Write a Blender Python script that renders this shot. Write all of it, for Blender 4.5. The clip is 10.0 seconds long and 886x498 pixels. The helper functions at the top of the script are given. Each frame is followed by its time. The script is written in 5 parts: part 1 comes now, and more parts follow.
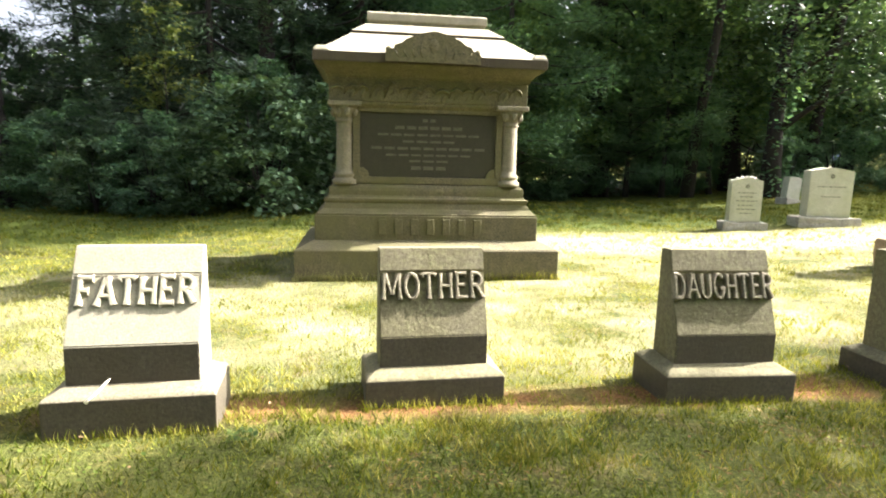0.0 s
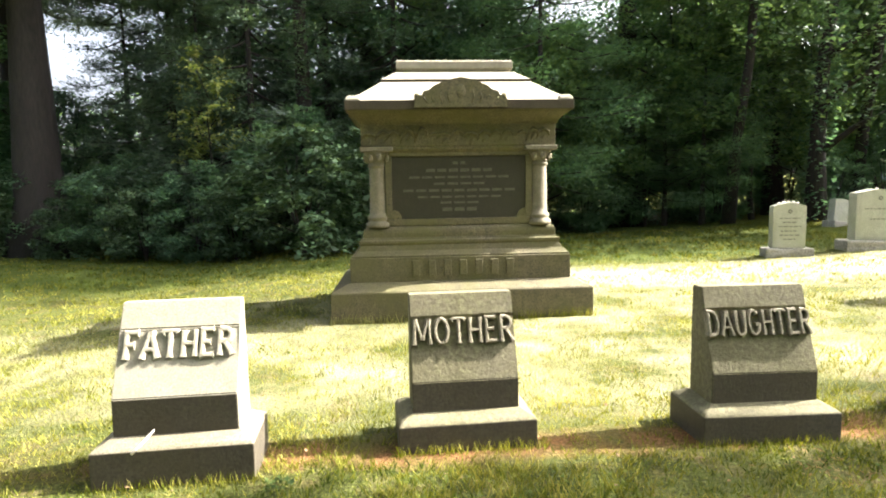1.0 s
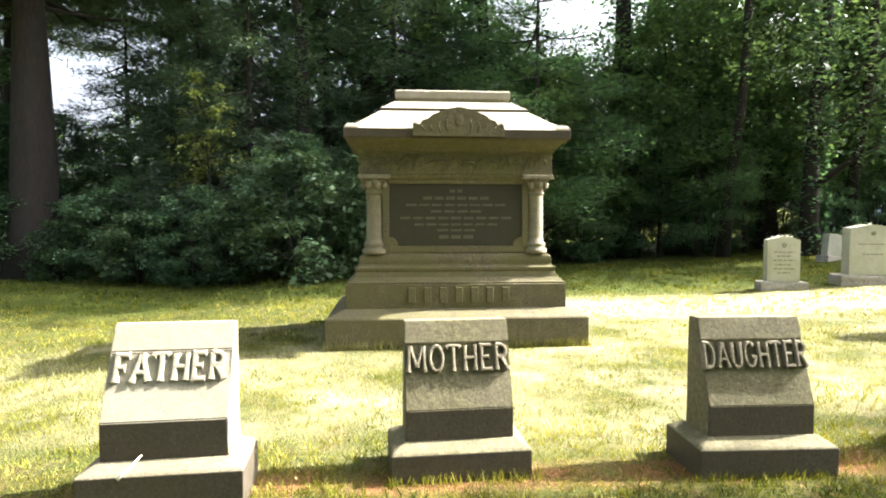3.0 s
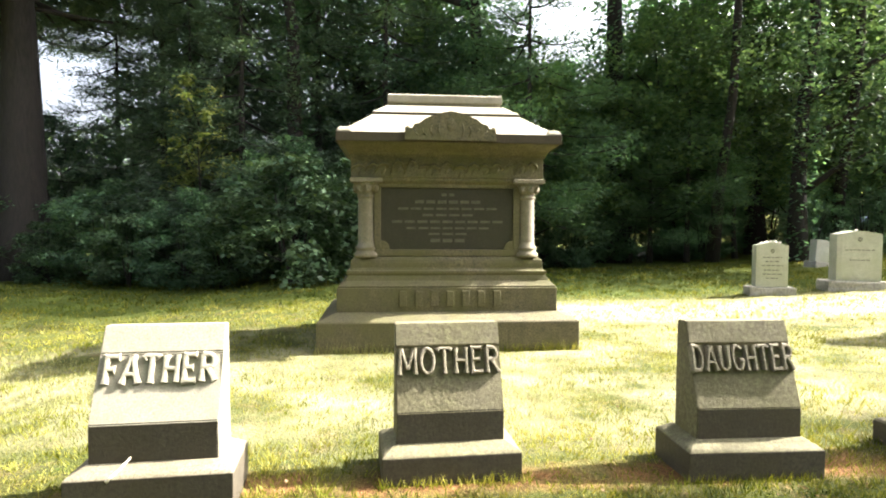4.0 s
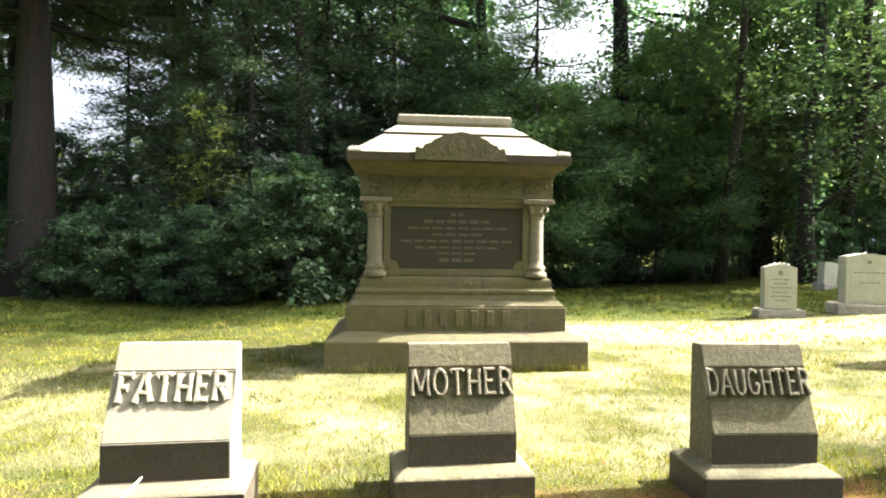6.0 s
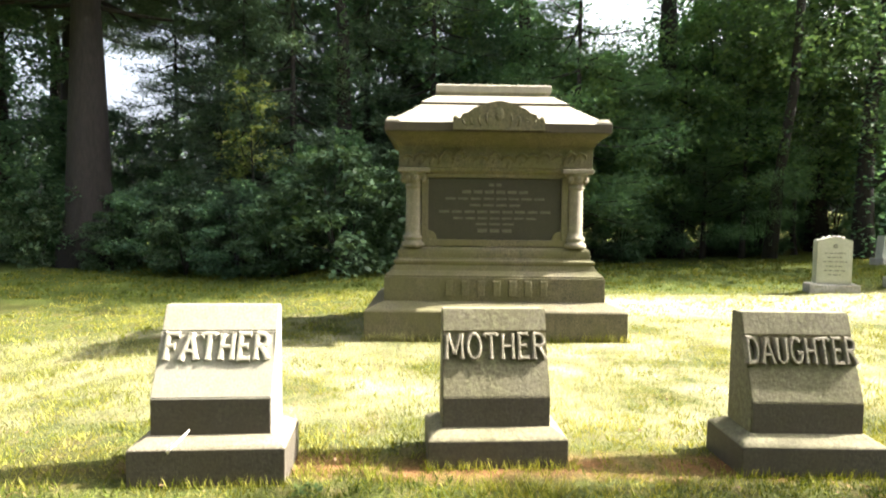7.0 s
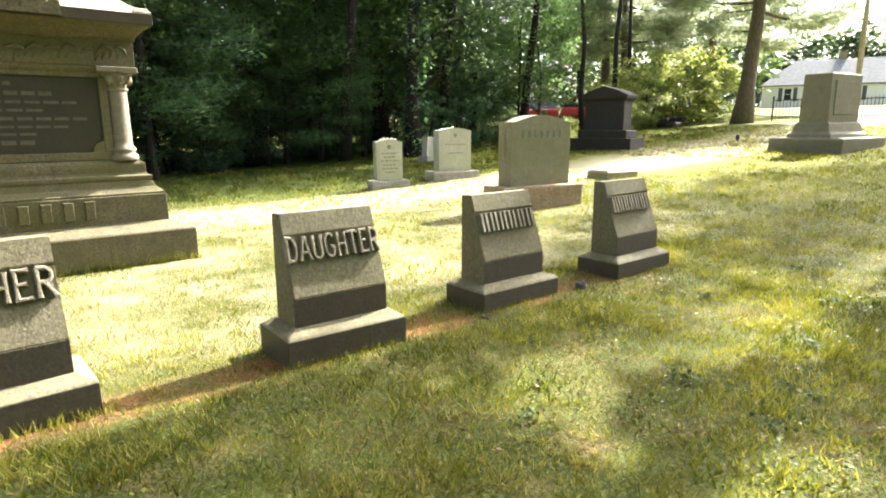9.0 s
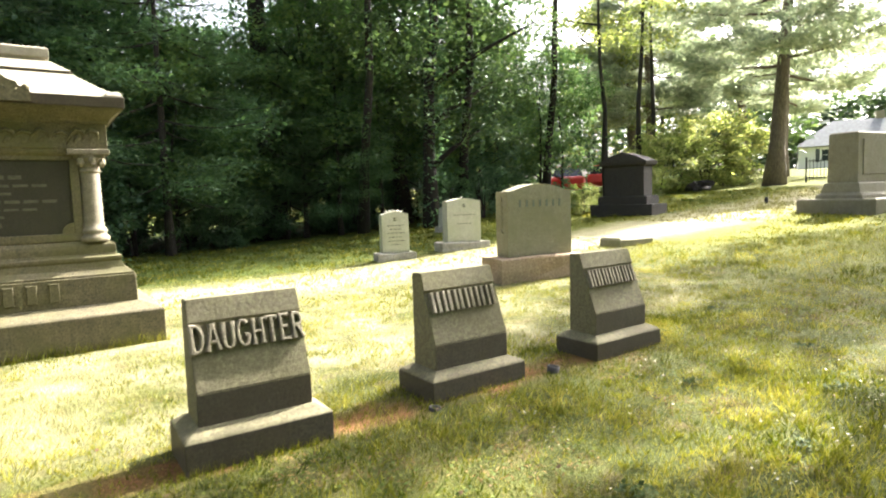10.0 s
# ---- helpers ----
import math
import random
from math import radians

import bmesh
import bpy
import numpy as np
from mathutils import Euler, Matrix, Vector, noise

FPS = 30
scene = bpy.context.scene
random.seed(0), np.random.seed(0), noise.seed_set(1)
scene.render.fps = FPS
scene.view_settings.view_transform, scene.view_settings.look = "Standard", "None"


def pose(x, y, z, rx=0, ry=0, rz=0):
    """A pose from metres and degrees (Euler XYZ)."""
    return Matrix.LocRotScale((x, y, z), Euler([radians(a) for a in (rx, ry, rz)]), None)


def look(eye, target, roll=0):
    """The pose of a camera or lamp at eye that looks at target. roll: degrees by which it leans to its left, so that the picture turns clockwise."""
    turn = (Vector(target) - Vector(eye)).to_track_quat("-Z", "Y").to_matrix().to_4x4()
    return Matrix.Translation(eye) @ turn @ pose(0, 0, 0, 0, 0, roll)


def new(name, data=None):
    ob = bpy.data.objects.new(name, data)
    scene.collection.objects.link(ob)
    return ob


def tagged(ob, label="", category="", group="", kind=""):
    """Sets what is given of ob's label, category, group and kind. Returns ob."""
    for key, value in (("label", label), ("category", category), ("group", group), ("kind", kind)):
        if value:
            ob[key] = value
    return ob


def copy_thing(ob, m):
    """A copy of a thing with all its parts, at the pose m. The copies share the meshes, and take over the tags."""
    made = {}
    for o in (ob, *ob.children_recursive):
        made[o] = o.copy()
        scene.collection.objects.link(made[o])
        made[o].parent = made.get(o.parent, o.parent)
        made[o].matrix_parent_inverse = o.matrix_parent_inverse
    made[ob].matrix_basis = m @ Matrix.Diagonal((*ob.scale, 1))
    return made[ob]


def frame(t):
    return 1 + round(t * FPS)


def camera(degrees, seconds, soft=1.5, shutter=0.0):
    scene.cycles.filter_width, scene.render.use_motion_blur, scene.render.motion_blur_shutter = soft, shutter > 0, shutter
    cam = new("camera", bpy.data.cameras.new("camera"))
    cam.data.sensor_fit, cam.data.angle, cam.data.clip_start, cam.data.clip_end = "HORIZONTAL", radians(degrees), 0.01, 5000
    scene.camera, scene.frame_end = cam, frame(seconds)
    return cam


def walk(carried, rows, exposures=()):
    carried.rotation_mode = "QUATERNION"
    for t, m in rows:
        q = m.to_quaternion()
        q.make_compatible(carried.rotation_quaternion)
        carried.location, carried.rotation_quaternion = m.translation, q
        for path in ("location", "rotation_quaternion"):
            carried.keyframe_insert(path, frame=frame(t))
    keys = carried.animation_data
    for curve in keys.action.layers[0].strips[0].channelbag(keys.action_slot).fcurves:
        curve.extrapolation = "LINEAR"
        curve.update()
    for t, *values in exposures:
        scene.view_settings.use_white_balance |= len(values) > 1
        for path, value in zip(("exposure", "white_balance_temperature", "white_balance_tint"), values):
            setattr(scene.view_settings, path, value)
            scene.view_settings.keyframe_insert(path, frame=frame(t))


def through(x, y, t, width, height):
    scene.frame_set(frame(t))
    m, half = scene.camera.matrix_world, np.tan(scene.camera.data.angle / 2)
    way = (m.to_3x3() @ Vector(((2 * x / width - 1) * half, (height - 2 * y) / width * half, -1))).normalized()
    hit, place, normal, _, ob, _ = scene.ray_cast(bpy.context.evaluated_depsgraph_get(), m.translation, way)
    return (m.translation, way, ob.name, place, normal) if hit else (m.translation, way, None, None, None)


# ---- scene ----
cam = camera(73.6, 10.0, soft=1.9, shutter=0.15)
PATH = [
    (0, (0.917, 0.402, 1.171), (1.188, 2.359, 0.861), 1.4),
    (0.2, (0.961, 0.374, 1.189), (1.129, 2.351, 0.936), 0.7),
    (0.5, (0.959, 0.311, 1.232), (1.051, 2.305, 1.102), -0.6),
    (1, (0.967, 0.346, 1.234), (1.108, 2.332, 1.037), -1.0),
    (1.5, (0.954, 0.341, 1.233), (1.094, 2.332, 1.106), 0.0),
    (2, (0.969, 0.338, 1.234), (1.123, 2.329, 1.12), -1.2),
    (2.5, (0.965, 0.346, 1.223), (1.125, 2.335, 1.082), 0.6),
    (2.7, (0.964, 0.347, 1.224), (1.116, 2.338, 1.113), -0.2),
    (3.8, (0.96, 0.339, 1.223), (1.141, 2.329, 1.133), 0.9),
    (4, (0.961, 0.333, 1.218), (1.147, 2.322, 1.132), 0.3),
    (4.5, (0.957, 0.342, 1.222), (1.129, 2.333, 1.129), -0.5),
    (5, (0.955, 0.337, 1.219), (1.114, 2.329, 1.119), -1.1),
    (5.5, (0.959, 0.337, 1.222), (1.152, 2.324, 1.109), -1.0),
    (5.7, (0.935, 0.343, 1.228), (1.134, 2.332, 1.162), -0.0),
    (6.8, (0.904, 0.3, 1.214), (1.018, 2.297, 1.217), 2.4),
    (7, (0.951, 0.319, 1.177), (0.983, 2.316, 1.07), 0.7),
    (7.2, (0.994, 0.364, 1.163), (1.220, 2.342, 0.963), 1.3),
    (7.5, (1.025, 0.354, 1.186), (1.564, 2.275, 1.059), 0.2),
    (7.7, (1.079, 0.362, 1.155), (1.852, 2.197, 0.971), 0.6),
    (8, (1.129, 0.403, 1.173), (2.106, 2.121, 0.869), 0.1),
    (8.2, (1.140, 0.391, 1.164), (2.209, 2.053, 0.858), 0.2),
    (8.5, (1.167, 0.416, 1.18), (2.347, 2.011, 0.923), -0.4),
    (9, (1.305, 0.394, 1.15), (2.516, 1.934, 0.746), -0.4),
    (9.5, (1.519, 0.323, 1.191), (2.62, 1.949, 0.814), -0.6),
    (10, (1.916, 0.319, 1.158), (3.049, 1.959, 0.985), -1.9),
]
EXPOSURES = [(0.0, 3.2, 6300, 12), (10.0, 3.2, 6300, 12)]
walk(cam, [(t, look(eye, target, roll)) for t, eye, target, roll in PATH], EXPOSURES)

# ---------------------------------------------------------------- light
SUN_EL, SUN_AZ = radians(37.5), radians(7.4)      # azimuth from +x towards +y
SUN = Vector((math.cos(SUN_EL) * math.cos(SUN_AZ), math.cos(SUN_EL) * math.sin(SUN_AZ), math.sin(SUN_EL)))
world = bpy.data.worlds.new("sky")
scene.world = world
world.use_nodes = True
wn = world.node_tree.nodes
sky = wn.new("ShaderNodeTexSky")
sky.sky_type = "NISHITA"
sky.sun_disc = False
sky.sun_elevation = SUN_EL
sky.sun_rotation = math.atan2(SUN.x, SUN.y)
sky.air_density, sky.dust_density, sky.ozone_density = 0.7, 9.0, 0.5
wn["Background"].inputs["Strength"].default_value = 0.085
haze = wn.new("ShaderNodeHueSaturation")          # thin summer haze pales the blue
haze.inputs["Saturation"].default_value, haze.inputs["Value"].default_value = 0.5, 1.05
world.node_tree.links.new(sky.outputs["Color"], haze.inputs["Color"])
world.node_tree.links.new(haze.outputs["Color"], wn["Background"].inputs["Color"])
sun = new("sun", bpy.data.lights.new("sun", "SUN"))
sun.data.energy, sun.data.angle, sun.data.color = 4.4, radians(0.53), (1.0, 0.94, 0.82)
sun.matrix_world = look(SUN * 60, (0, 0, 0))


# ---------------------------------------------------------------- materials
def mat(name, build):
    m = bpy.data.materials.new(name)
    m.use_nodes = True
    nt = m.node_tree
    build(nt, nt.nodes, nt.links, nt.nodes["Principled BSDF"])
    return m


def noise_tex(nt, scale, detail=4.0, rough=0.6, coords=None):
    n = nt.nodes.new("ShaderNodeTexNoise")
    n.inputs["Scale"].default_value, n.inputs["Detail"].default_value, n.inputs["Roughness"].default_value = scale, detail, rough
    if coords is None:
        coords = nt.nodes.new("ShaderNodeTexCoord").outputs["Object"]
    nt.links.new(coords, n.inputs["Vector"])
    return n.outputs["Fac"]


def ramp(nt, fac, stops):
    r = nt.nodes.new("ShaderNodeValToRGB")
    while len(r.color_ramp.elements) < len(stops):
        r.color_ramp.elements.new(0.5)
    for e, (pos, col) in zip(r.color_ramp.elements, stops):
        e.position, e.color = pos, (*col, 1)
    nt.links.new(fac, r.inputs["Fac"])
    return r.outputs["Color"]


def blend(nt, fac, a, b, kind="MIX"):
    m = nt.nodes.new("ShaderNodeMix")
    m.data_type, m.blend_type = "RGBA", kind
    for value, socket in ((fac, m.inputs[0]), (a, m.inputs[6]), (b, m.inputs[7])):
        if isinstance(value, bpy.types.NodeSocket):
            nt.links.new(value, socket)
        elif isinstance(value, (int, float)):
            socket.default_value = value
        else:
            socket.default_value = (*value, 1)
    return m.outputs[2]


def bump(nt, bsdf, height, strength, distance):
    b = nt.nodes.new("ShaderNodeBump")
    b.inputs["Strength"].default_value, b.inputs["Distance"].default_value = strength, distance
    nt.links.new(height, b.inputs["Height"])
    nt.links.new(b.outputs["Normal"], bsdf.inputs["Normal"])


def world_pos(nt):
    return nt.nodes.new("ShaderNodeNewGeometry").outputs["Position"]


def stone(name, light, dark, stain, stain_amount=0.5, grain=140.0, rough=0.85, relief=0.5, lichen=None):
    """Weathered granite: fine grain, blotches, a dirt film and crusts of lichen."""
    def build(nt, nodes, links, bsdf):
        pos = world_pos(nt)
        fine = noise_tex(nt, grain, 3, 0.7, pos)
        mid = noise_tex(nt, 9.0, 6, 0.65, pos)
        big = noise_tex(nt, 2.1, 4, 0.6, pos)
        base = ramp(nt, fine, [(0.32, dark), (0.55, light), (0.75, tuple(min(1, c * 1.25) for c in light))])
        base = blend(nt, ramp(nt, mid, [(0.42, (0, 0, 0)), (0.68, (1, 1, 1))]), base, blend(nt, 0.5, base, dark))
        runs = nodes.new("ShaderNodeMapping")
        runs.inputs["Scale"].default_value = (1, 1, 0.09)
        links.new(pos, runs.inputs["Vector"])
        streak = noise_tex(nt, 26.0, 5, 0.65, runs.outputs["Vector"])
        base = blend(nt, ramp(nt, streak, [(0.48, (0, 0, 0)), (0.66, (0.55,) * 3)]), base, blend(nt, 0.55, base, dark))
        film = ramp(nt, big, [(0.42, (0, 0, 0)), (0.66, (stain_amount,) * 3)])
        coat = blend(nt, film, base, stain)
        if lichen:
            crust = blend(nt, 1.0, ramp(nt, noise_tex(nt, 38.0, 5, 0.7, pos), [(0.47, (0, 0, 0)), (0.6, (0.6,) * 3)]), ramp(nt, noise_tex(nt, 4.5, 4, 0.6, pos), [(0.38, (0.12,) * 3), (0.6, (1, 1, 1))]), "MULTIPLY")
            coat = blend(nt, crust, coat, lichen)
        links.new(coat, bsdf.inputs["Base Color"])
        bsdf.inputs["Roughness"].default_value = rough
        bsdf.inputs["Specular IOR Level"].default_value = 0.3
        pits = noise_tex(nt, 45.0, 5, 0.7, pos)
        h = blend(nt, 0.3, blend(nt, 0.5, fine, mid), pits)
        bump(nt, bsdf, h, relief, 0.009)
    return mat(name, build)


def plain(name, colour, rough=0.6, metal=0.0, vary=0.15, scale=20.0, relief=0.0):
    def build(nt, nodes, links, bsdf):
        n = noise_tex(nt, scale, 5, 0.6, world_pos(nt))
        a, b = tuple(c * (1 - vary) for c in colour), tuple(min(1, c * (1 + vary)) for c in colour)
        links.new(ramp(nt, n, [(0.3, a), (0.7, b)]), bsdf.inputs["Base Color"])
        bsdf.inputs["Roughness"].default_value, bsdf.inputs["Metallic"].default_value = rough, metal
        if relief:
            bump(nt, bsdf, n, relief, 0.01)
    return mat(name, build)


def foliage(name, stops, through=0.35, rough=0.55, patch=0.6, gain=0.9, tint=(1.25, 1.2, 0.6), gloss=0.35, octaves=3):
    """Leaf: colour varies leaf by leaf and in drifts; some light passes through."""
    def build(nt, nodes, links, bsdf):
        geo = nodes.new("ShaderNodeNewGeometry")
        drift = noise_tex(nt, patch, octaves, 0.6 if octaves < 5 else 0.82, geo.outputs["Position"])
        fac = nodes.new("ShaderNodeMath")
        fac.operation = "MULTIPLY_ADD"
        links.new(geo.outputs["Random Per Island"], fac.inputs[0])
        fac.inputs[1].default_value = 0.55
        sub = nodes.new("ShaderNodeMath")
        sub.operation = "MULTIPLY_ADD"
        links.new(drift, sub.inputs[0])
        sub.inputs[1].default_value, sub.inputs[2].default_value = gain, 0.23 - gain / 2
        links.new(sub.outputs[0], fac.inputs[2])
        col = ramp(nt, fac.outputs[0], stops)
        links.new(col, bsdf.inputs["Base Color"])
        bsdf.inputs["Roughness"].default_value = rough
        bsdf.inputs["Specular IOR Level"].default_value = gloss
        tr = nodes.new("ShaderNodeBsdfTranslucent")
        links.new(blend(nt, 1.0, col, tint, "MULTIPLY"), tr.inputs["Color"])
        mix = nodes.new("ShaderNodeMixShader")
        mix.inputs[0].default_value = through
        links.new(bsdf.outputs[0], mix.inputs[1])
        links.new(tr.outputs[0], mix.inputs[2])
        links.new(mix.outputs[0], nodes["Material Output"].inputs["Surface"])
    return mat(name, build)


def bark(name, light, dark):
    def build(nt, nodes, links, bsdf):
        pos = world_pos(nt)
        m = nodes.new("ShaderNodeMapping")
        m.inputs["Scale"].default_value = (1, 1, 0.18)
        links.new(pos, m.inputs["Vector"])
        n = noise_tex(nt, 22, 6, 0.7, m.outputs["Vector"])
        links.new(ramp(nt, n, [(0.35, dark), (0.65, light)]), bsdf.inputs["Base Color"])
        bsdf.inputs["Roughness"].default_value = 0.95
        bump(nt, bsdf, n, 0.9, 0.03)
    return mat(name, build)


def ground_build(nt, nodes, links, bsdf):
    pos = world_pos(nt)
    fine, mid, big = noise_tex(nt, 60, 4, 0.7, pos), noise_tex(nt, 4.0, 5, 0.6, pos), noise_tex(nt, 0.7, 4, 0.6, pos)
    green = ramp(nt, fine, [(0.3, (0.012, 0.016, 0.004)), (0.5, (0.046, 0.056, 0.012)), (0.72, (0.125, 0.125, 0.035))])
    dry = ramp(nt, fine, [(0.3, (0.05, 0.035, 0.016)), (0.7, (0.17, 0.125, 0.055))])
    lawn = blend(nt, ramp(nt, mid, [(0.5, (0, 0, 0)), (0.72, (0.75,) * 3)]), green, dry)
    lawn = blend(nt, ramp(nt, big, [(0.45, (0, 0, 0)), (0.7, (0.35,) * 3)]), lawn, (0.12, 0.115, 0.032))
    # needle litter and bare soil along the row of markers
    sep = nodes.new("ShaderNodeSeparateXYZ")
    links.new(pos, sep.inputs[0])
    off = nodes.new("ShaderNodeMath")
    off.operation = "SUBTRACT"
    links.new(sep.outputs["Y"], off.inputs[0])
    off.inputs[1].default_value = 3.07
    far = nodes.new("ShaderNodeMath")
    far.operation = "ABSOLUTE"
    links.new(off.outputs[0], far.inputs[0])
    wob = nodes.new("ShaderNodeMath")
    wob.operation = "MULTIPLY_ADD"
    links.new(mid, wob.inputs[0])
    wob.inputs[1].default_value = 0.45
    links.new(far.outputs[0], wob.inputs[2])
    strip = ramp(nt, wob.outputs[0], [(0.29, (1, 1, 1)), (0.42, (0, 0, 0))])
    mid_x = nodes.new("ShaderNodeMath")
    mid_x.operation = "SUBTRACT"
    links.new(sep.outputs["X"], mid_x.inputs[0])
    mid_x.inputs[1].default_value = 2.3
    far_x = nodes.new("ShaderNodeMath")
    far_x.operation = "ABSOLUTE"
    links.new(mid_x.outputs[0], far_x.inputs[0])
    span = nodes.new("ShaderNodeMapRange")
    links.new(far_x.outputs[0], span.inputs["Value"])
    for key, value in (("From Min", 2.4), ("From Max", 3.4), ("To Min", 1.0), ("To Max", 0.0)):
        span.inputs[key].default_value = value
    strip = blend(nt, 1.0, strip, span.outputs["Result"], "MULTIPLY")
    strip = blend(nt, 1.0, strip, ramp(nt, noise_tex(nt, 2.3, 4, 0.6, pos), [(0.36, (0.15,) * 3), (0.54, (1, 1, 1))]), "MULTIPLY")
    litter = ramp(nt, fine, [(0.3, (0.07, 0.032, 0.014)), (0.55, (0.165, 0.085, 0.034)), (0.75, (0.28, 0.165, 0.07))])
    # darker green towards the wood, brighter green to the east
    for socket, start, end, most, stops in (("Y", 8.9, 10.2, 0.85, [(0.3, (0.016, 0.026, 0.004)), (0.55, (0.05, 0.07, 0.01)), (0.75, (0.1, 0.115, 0.022))]), ("X", 8.5, 11.5, 0.7, [(0.3, (0.05, 0.06, 0.008)), (0.55, (0.12, 0.13, 0.018)), (0.75, (0.2, 0.19, 0.036))])):
        sward = nodes.new("ShaderNodeMapRange")
        links.new(sep.outputs[socket], sward.inputs["Value"])
        for key, value in (("From Min", start), ("From Max", end), ("To Min", 0.0), ("To Max", most)):
            sward.inputs[key].default_value = value
        lawn = blend(nt, sward.outputs["Result"], lawn, ramp(nt, fine, stops))
    # pale strip between the plots: a band of sunlight put into the lawn colour
    east = nodes.new("ShaderNodeMath")
    east.operation = "SUBTRACT"
    east.use_clamp = False
    links.new(sep.outputs["X"], east.inputs[0])
    east.inputs[1].default_value = 8.0
    east0 = nodes.new("ShaderNodeMath")
    east0.operation = "MAXIMUM"
    links.new(east.outputs[0], east0.inputs[0])
    curve = nodes.new("ShaderNodeMath")
    curve.operation = "MULTIPLY"
    links.new(east0.outputs[0], curve.inputs[0])
    links.new(east0.outputs[0], curve.inputs[1])
    mid_y = nodes.new("ShaderNodeMath")
    mid_y.operation = "MULTIPLY_ADD"
    links.new(curve.outputs[0], mid_y.inputs[0])
    mid_y.inputs[1].default_value, mid_y.inputs[2].default_value = 0.004, 8.25
    gap = nodes.new("ShaderNodeMath")
    gap.operation = "SUBTRACT"
    links.new(sep.outputs["Y"], gap.inputs[0])
    links.new(mid_y.outputs[0], gap.inputs[1])
    gap0 = nodes.new("ShaderNodeMath")
    gap0.operation = "ABSOLUTE"
    links.new(gap.outputs[0], gap0.inputs[0])
    gap1 = nodes.new("ShaderNodeMath")
    gap1.operation = "MULTIPLY_ADD"
    links.new(mid, gap1.inputs[0])
    gap1.inputs[1].default_value = 1.2
    wider = nodes.new("ShaderNodeMapRange")
    links.new(east0.outputs[0], wider.inputs["Value"])
    for key, value in (("From Min", 0.0), ("From Max", 6.0), ("To Min", 0.0), ("To Max", 0.5)):
        wider.inputs[key].default_value = value
    near = nodes.new("ShaderNodeMath")
    near.operation = "SUBTRACT"
    links.new(gap0.outputs[0], near.inputs[0])
    links.new(wider.outputs["Result"], near.inputs[1])
    links.new(near.outputs[0], gap1.inputs[2])
    way = nodes.new("ShaderNodeMapRange")
    links.new(gap1.outputs[0], way.inputs["Value"])
    for key, value in (("From Min", 1.0), ("From Max", 1.9), ("To Min", 0.75), ("To Max", 0.0)):
        way.inputs[key].default_value = value
    sun_straw = ramp(nt, fine, [(0.3, (0.22, 0.2, 0.12)), (0.6, (0.4, 0.365, 0.235)), (0.8, (0.52, 0.475, 0.32))])
    begin = nodes.new("ShaderNodeMapRange")
    links.new(sep.outputs["X"], begin.inputs["Value"])
    for key, value in (("From Min", 0.5), ("From Max", 3.0), ("To Min", 0.0), ("To Max", 1.0)):
        begin.inputs[key].default_value = value
    lawn = blend(nt, blend(nt, 1.0, way.outputs["Result"], begin.outputs["Result"], "MULTIPLY"), lawn, sun_straw)
    # dry patches from row to monument, with strong sunlight put into their colour
    dry_y = nodes.new("ShaderNodeMath")
    dry_y.operation = "SUBTRACT"
    links.new(sep.outputs["Y"], dry_y.inputs[0])
    dry_y.inputs[1].default_value = 5.3
    dry_a = nodes.new("ShaderNodeMath")
    dry_a.operation = "ABSOLUTE"
    links.new(dry_y.outputs[0], dry_a.inputs[0])
    belt = nodes.new("ShaderNodeMapRange")
    links.new(dry_a.outputs[0], belt.inputs["Value"])
    for key, value in (("From Min", 1.5), ("From Max", 2.1), ("To Min", 0.5), ("To Max", 0.0)):
        belt.inputs[key].default_value = value
    reach = nodes.new("ShaderNodeMapRange")
    links.new(far_x.outputs[0], reach.inputs["Value"])
    for key, value in (("From Min", 4.5), ("From Max", 6.5), ("To Min", 1.0), ("To Max", 0.0)):
        reach.inputs[key].default_value = value
    spots = ramp(nt, noise_tex(nt, 1.3, 4, 0.6, pos), [(0.38, (0, 0, 0)), (0.64, (1, 1, 1))])
    spots = blend(nt, 1.0, blend(nt, 1.0, spots, belt.outputs["Result"], "MULTIPLY"), reach.outputs["Result"], "MULTIPLY")
    lawn = blend(nt, spots, lawn, sun_straw)
    links.new(blend(nt, strip, lawn, litter), bsdf.inputs["Base Color"])
    bsdf.inputs["Roughness"].default_value = 0.95
    bsdf.inputs["Specular IOR Level"].default_value = 0.1
    bump(nt, bsdf, fine, 0.8, 0.03)


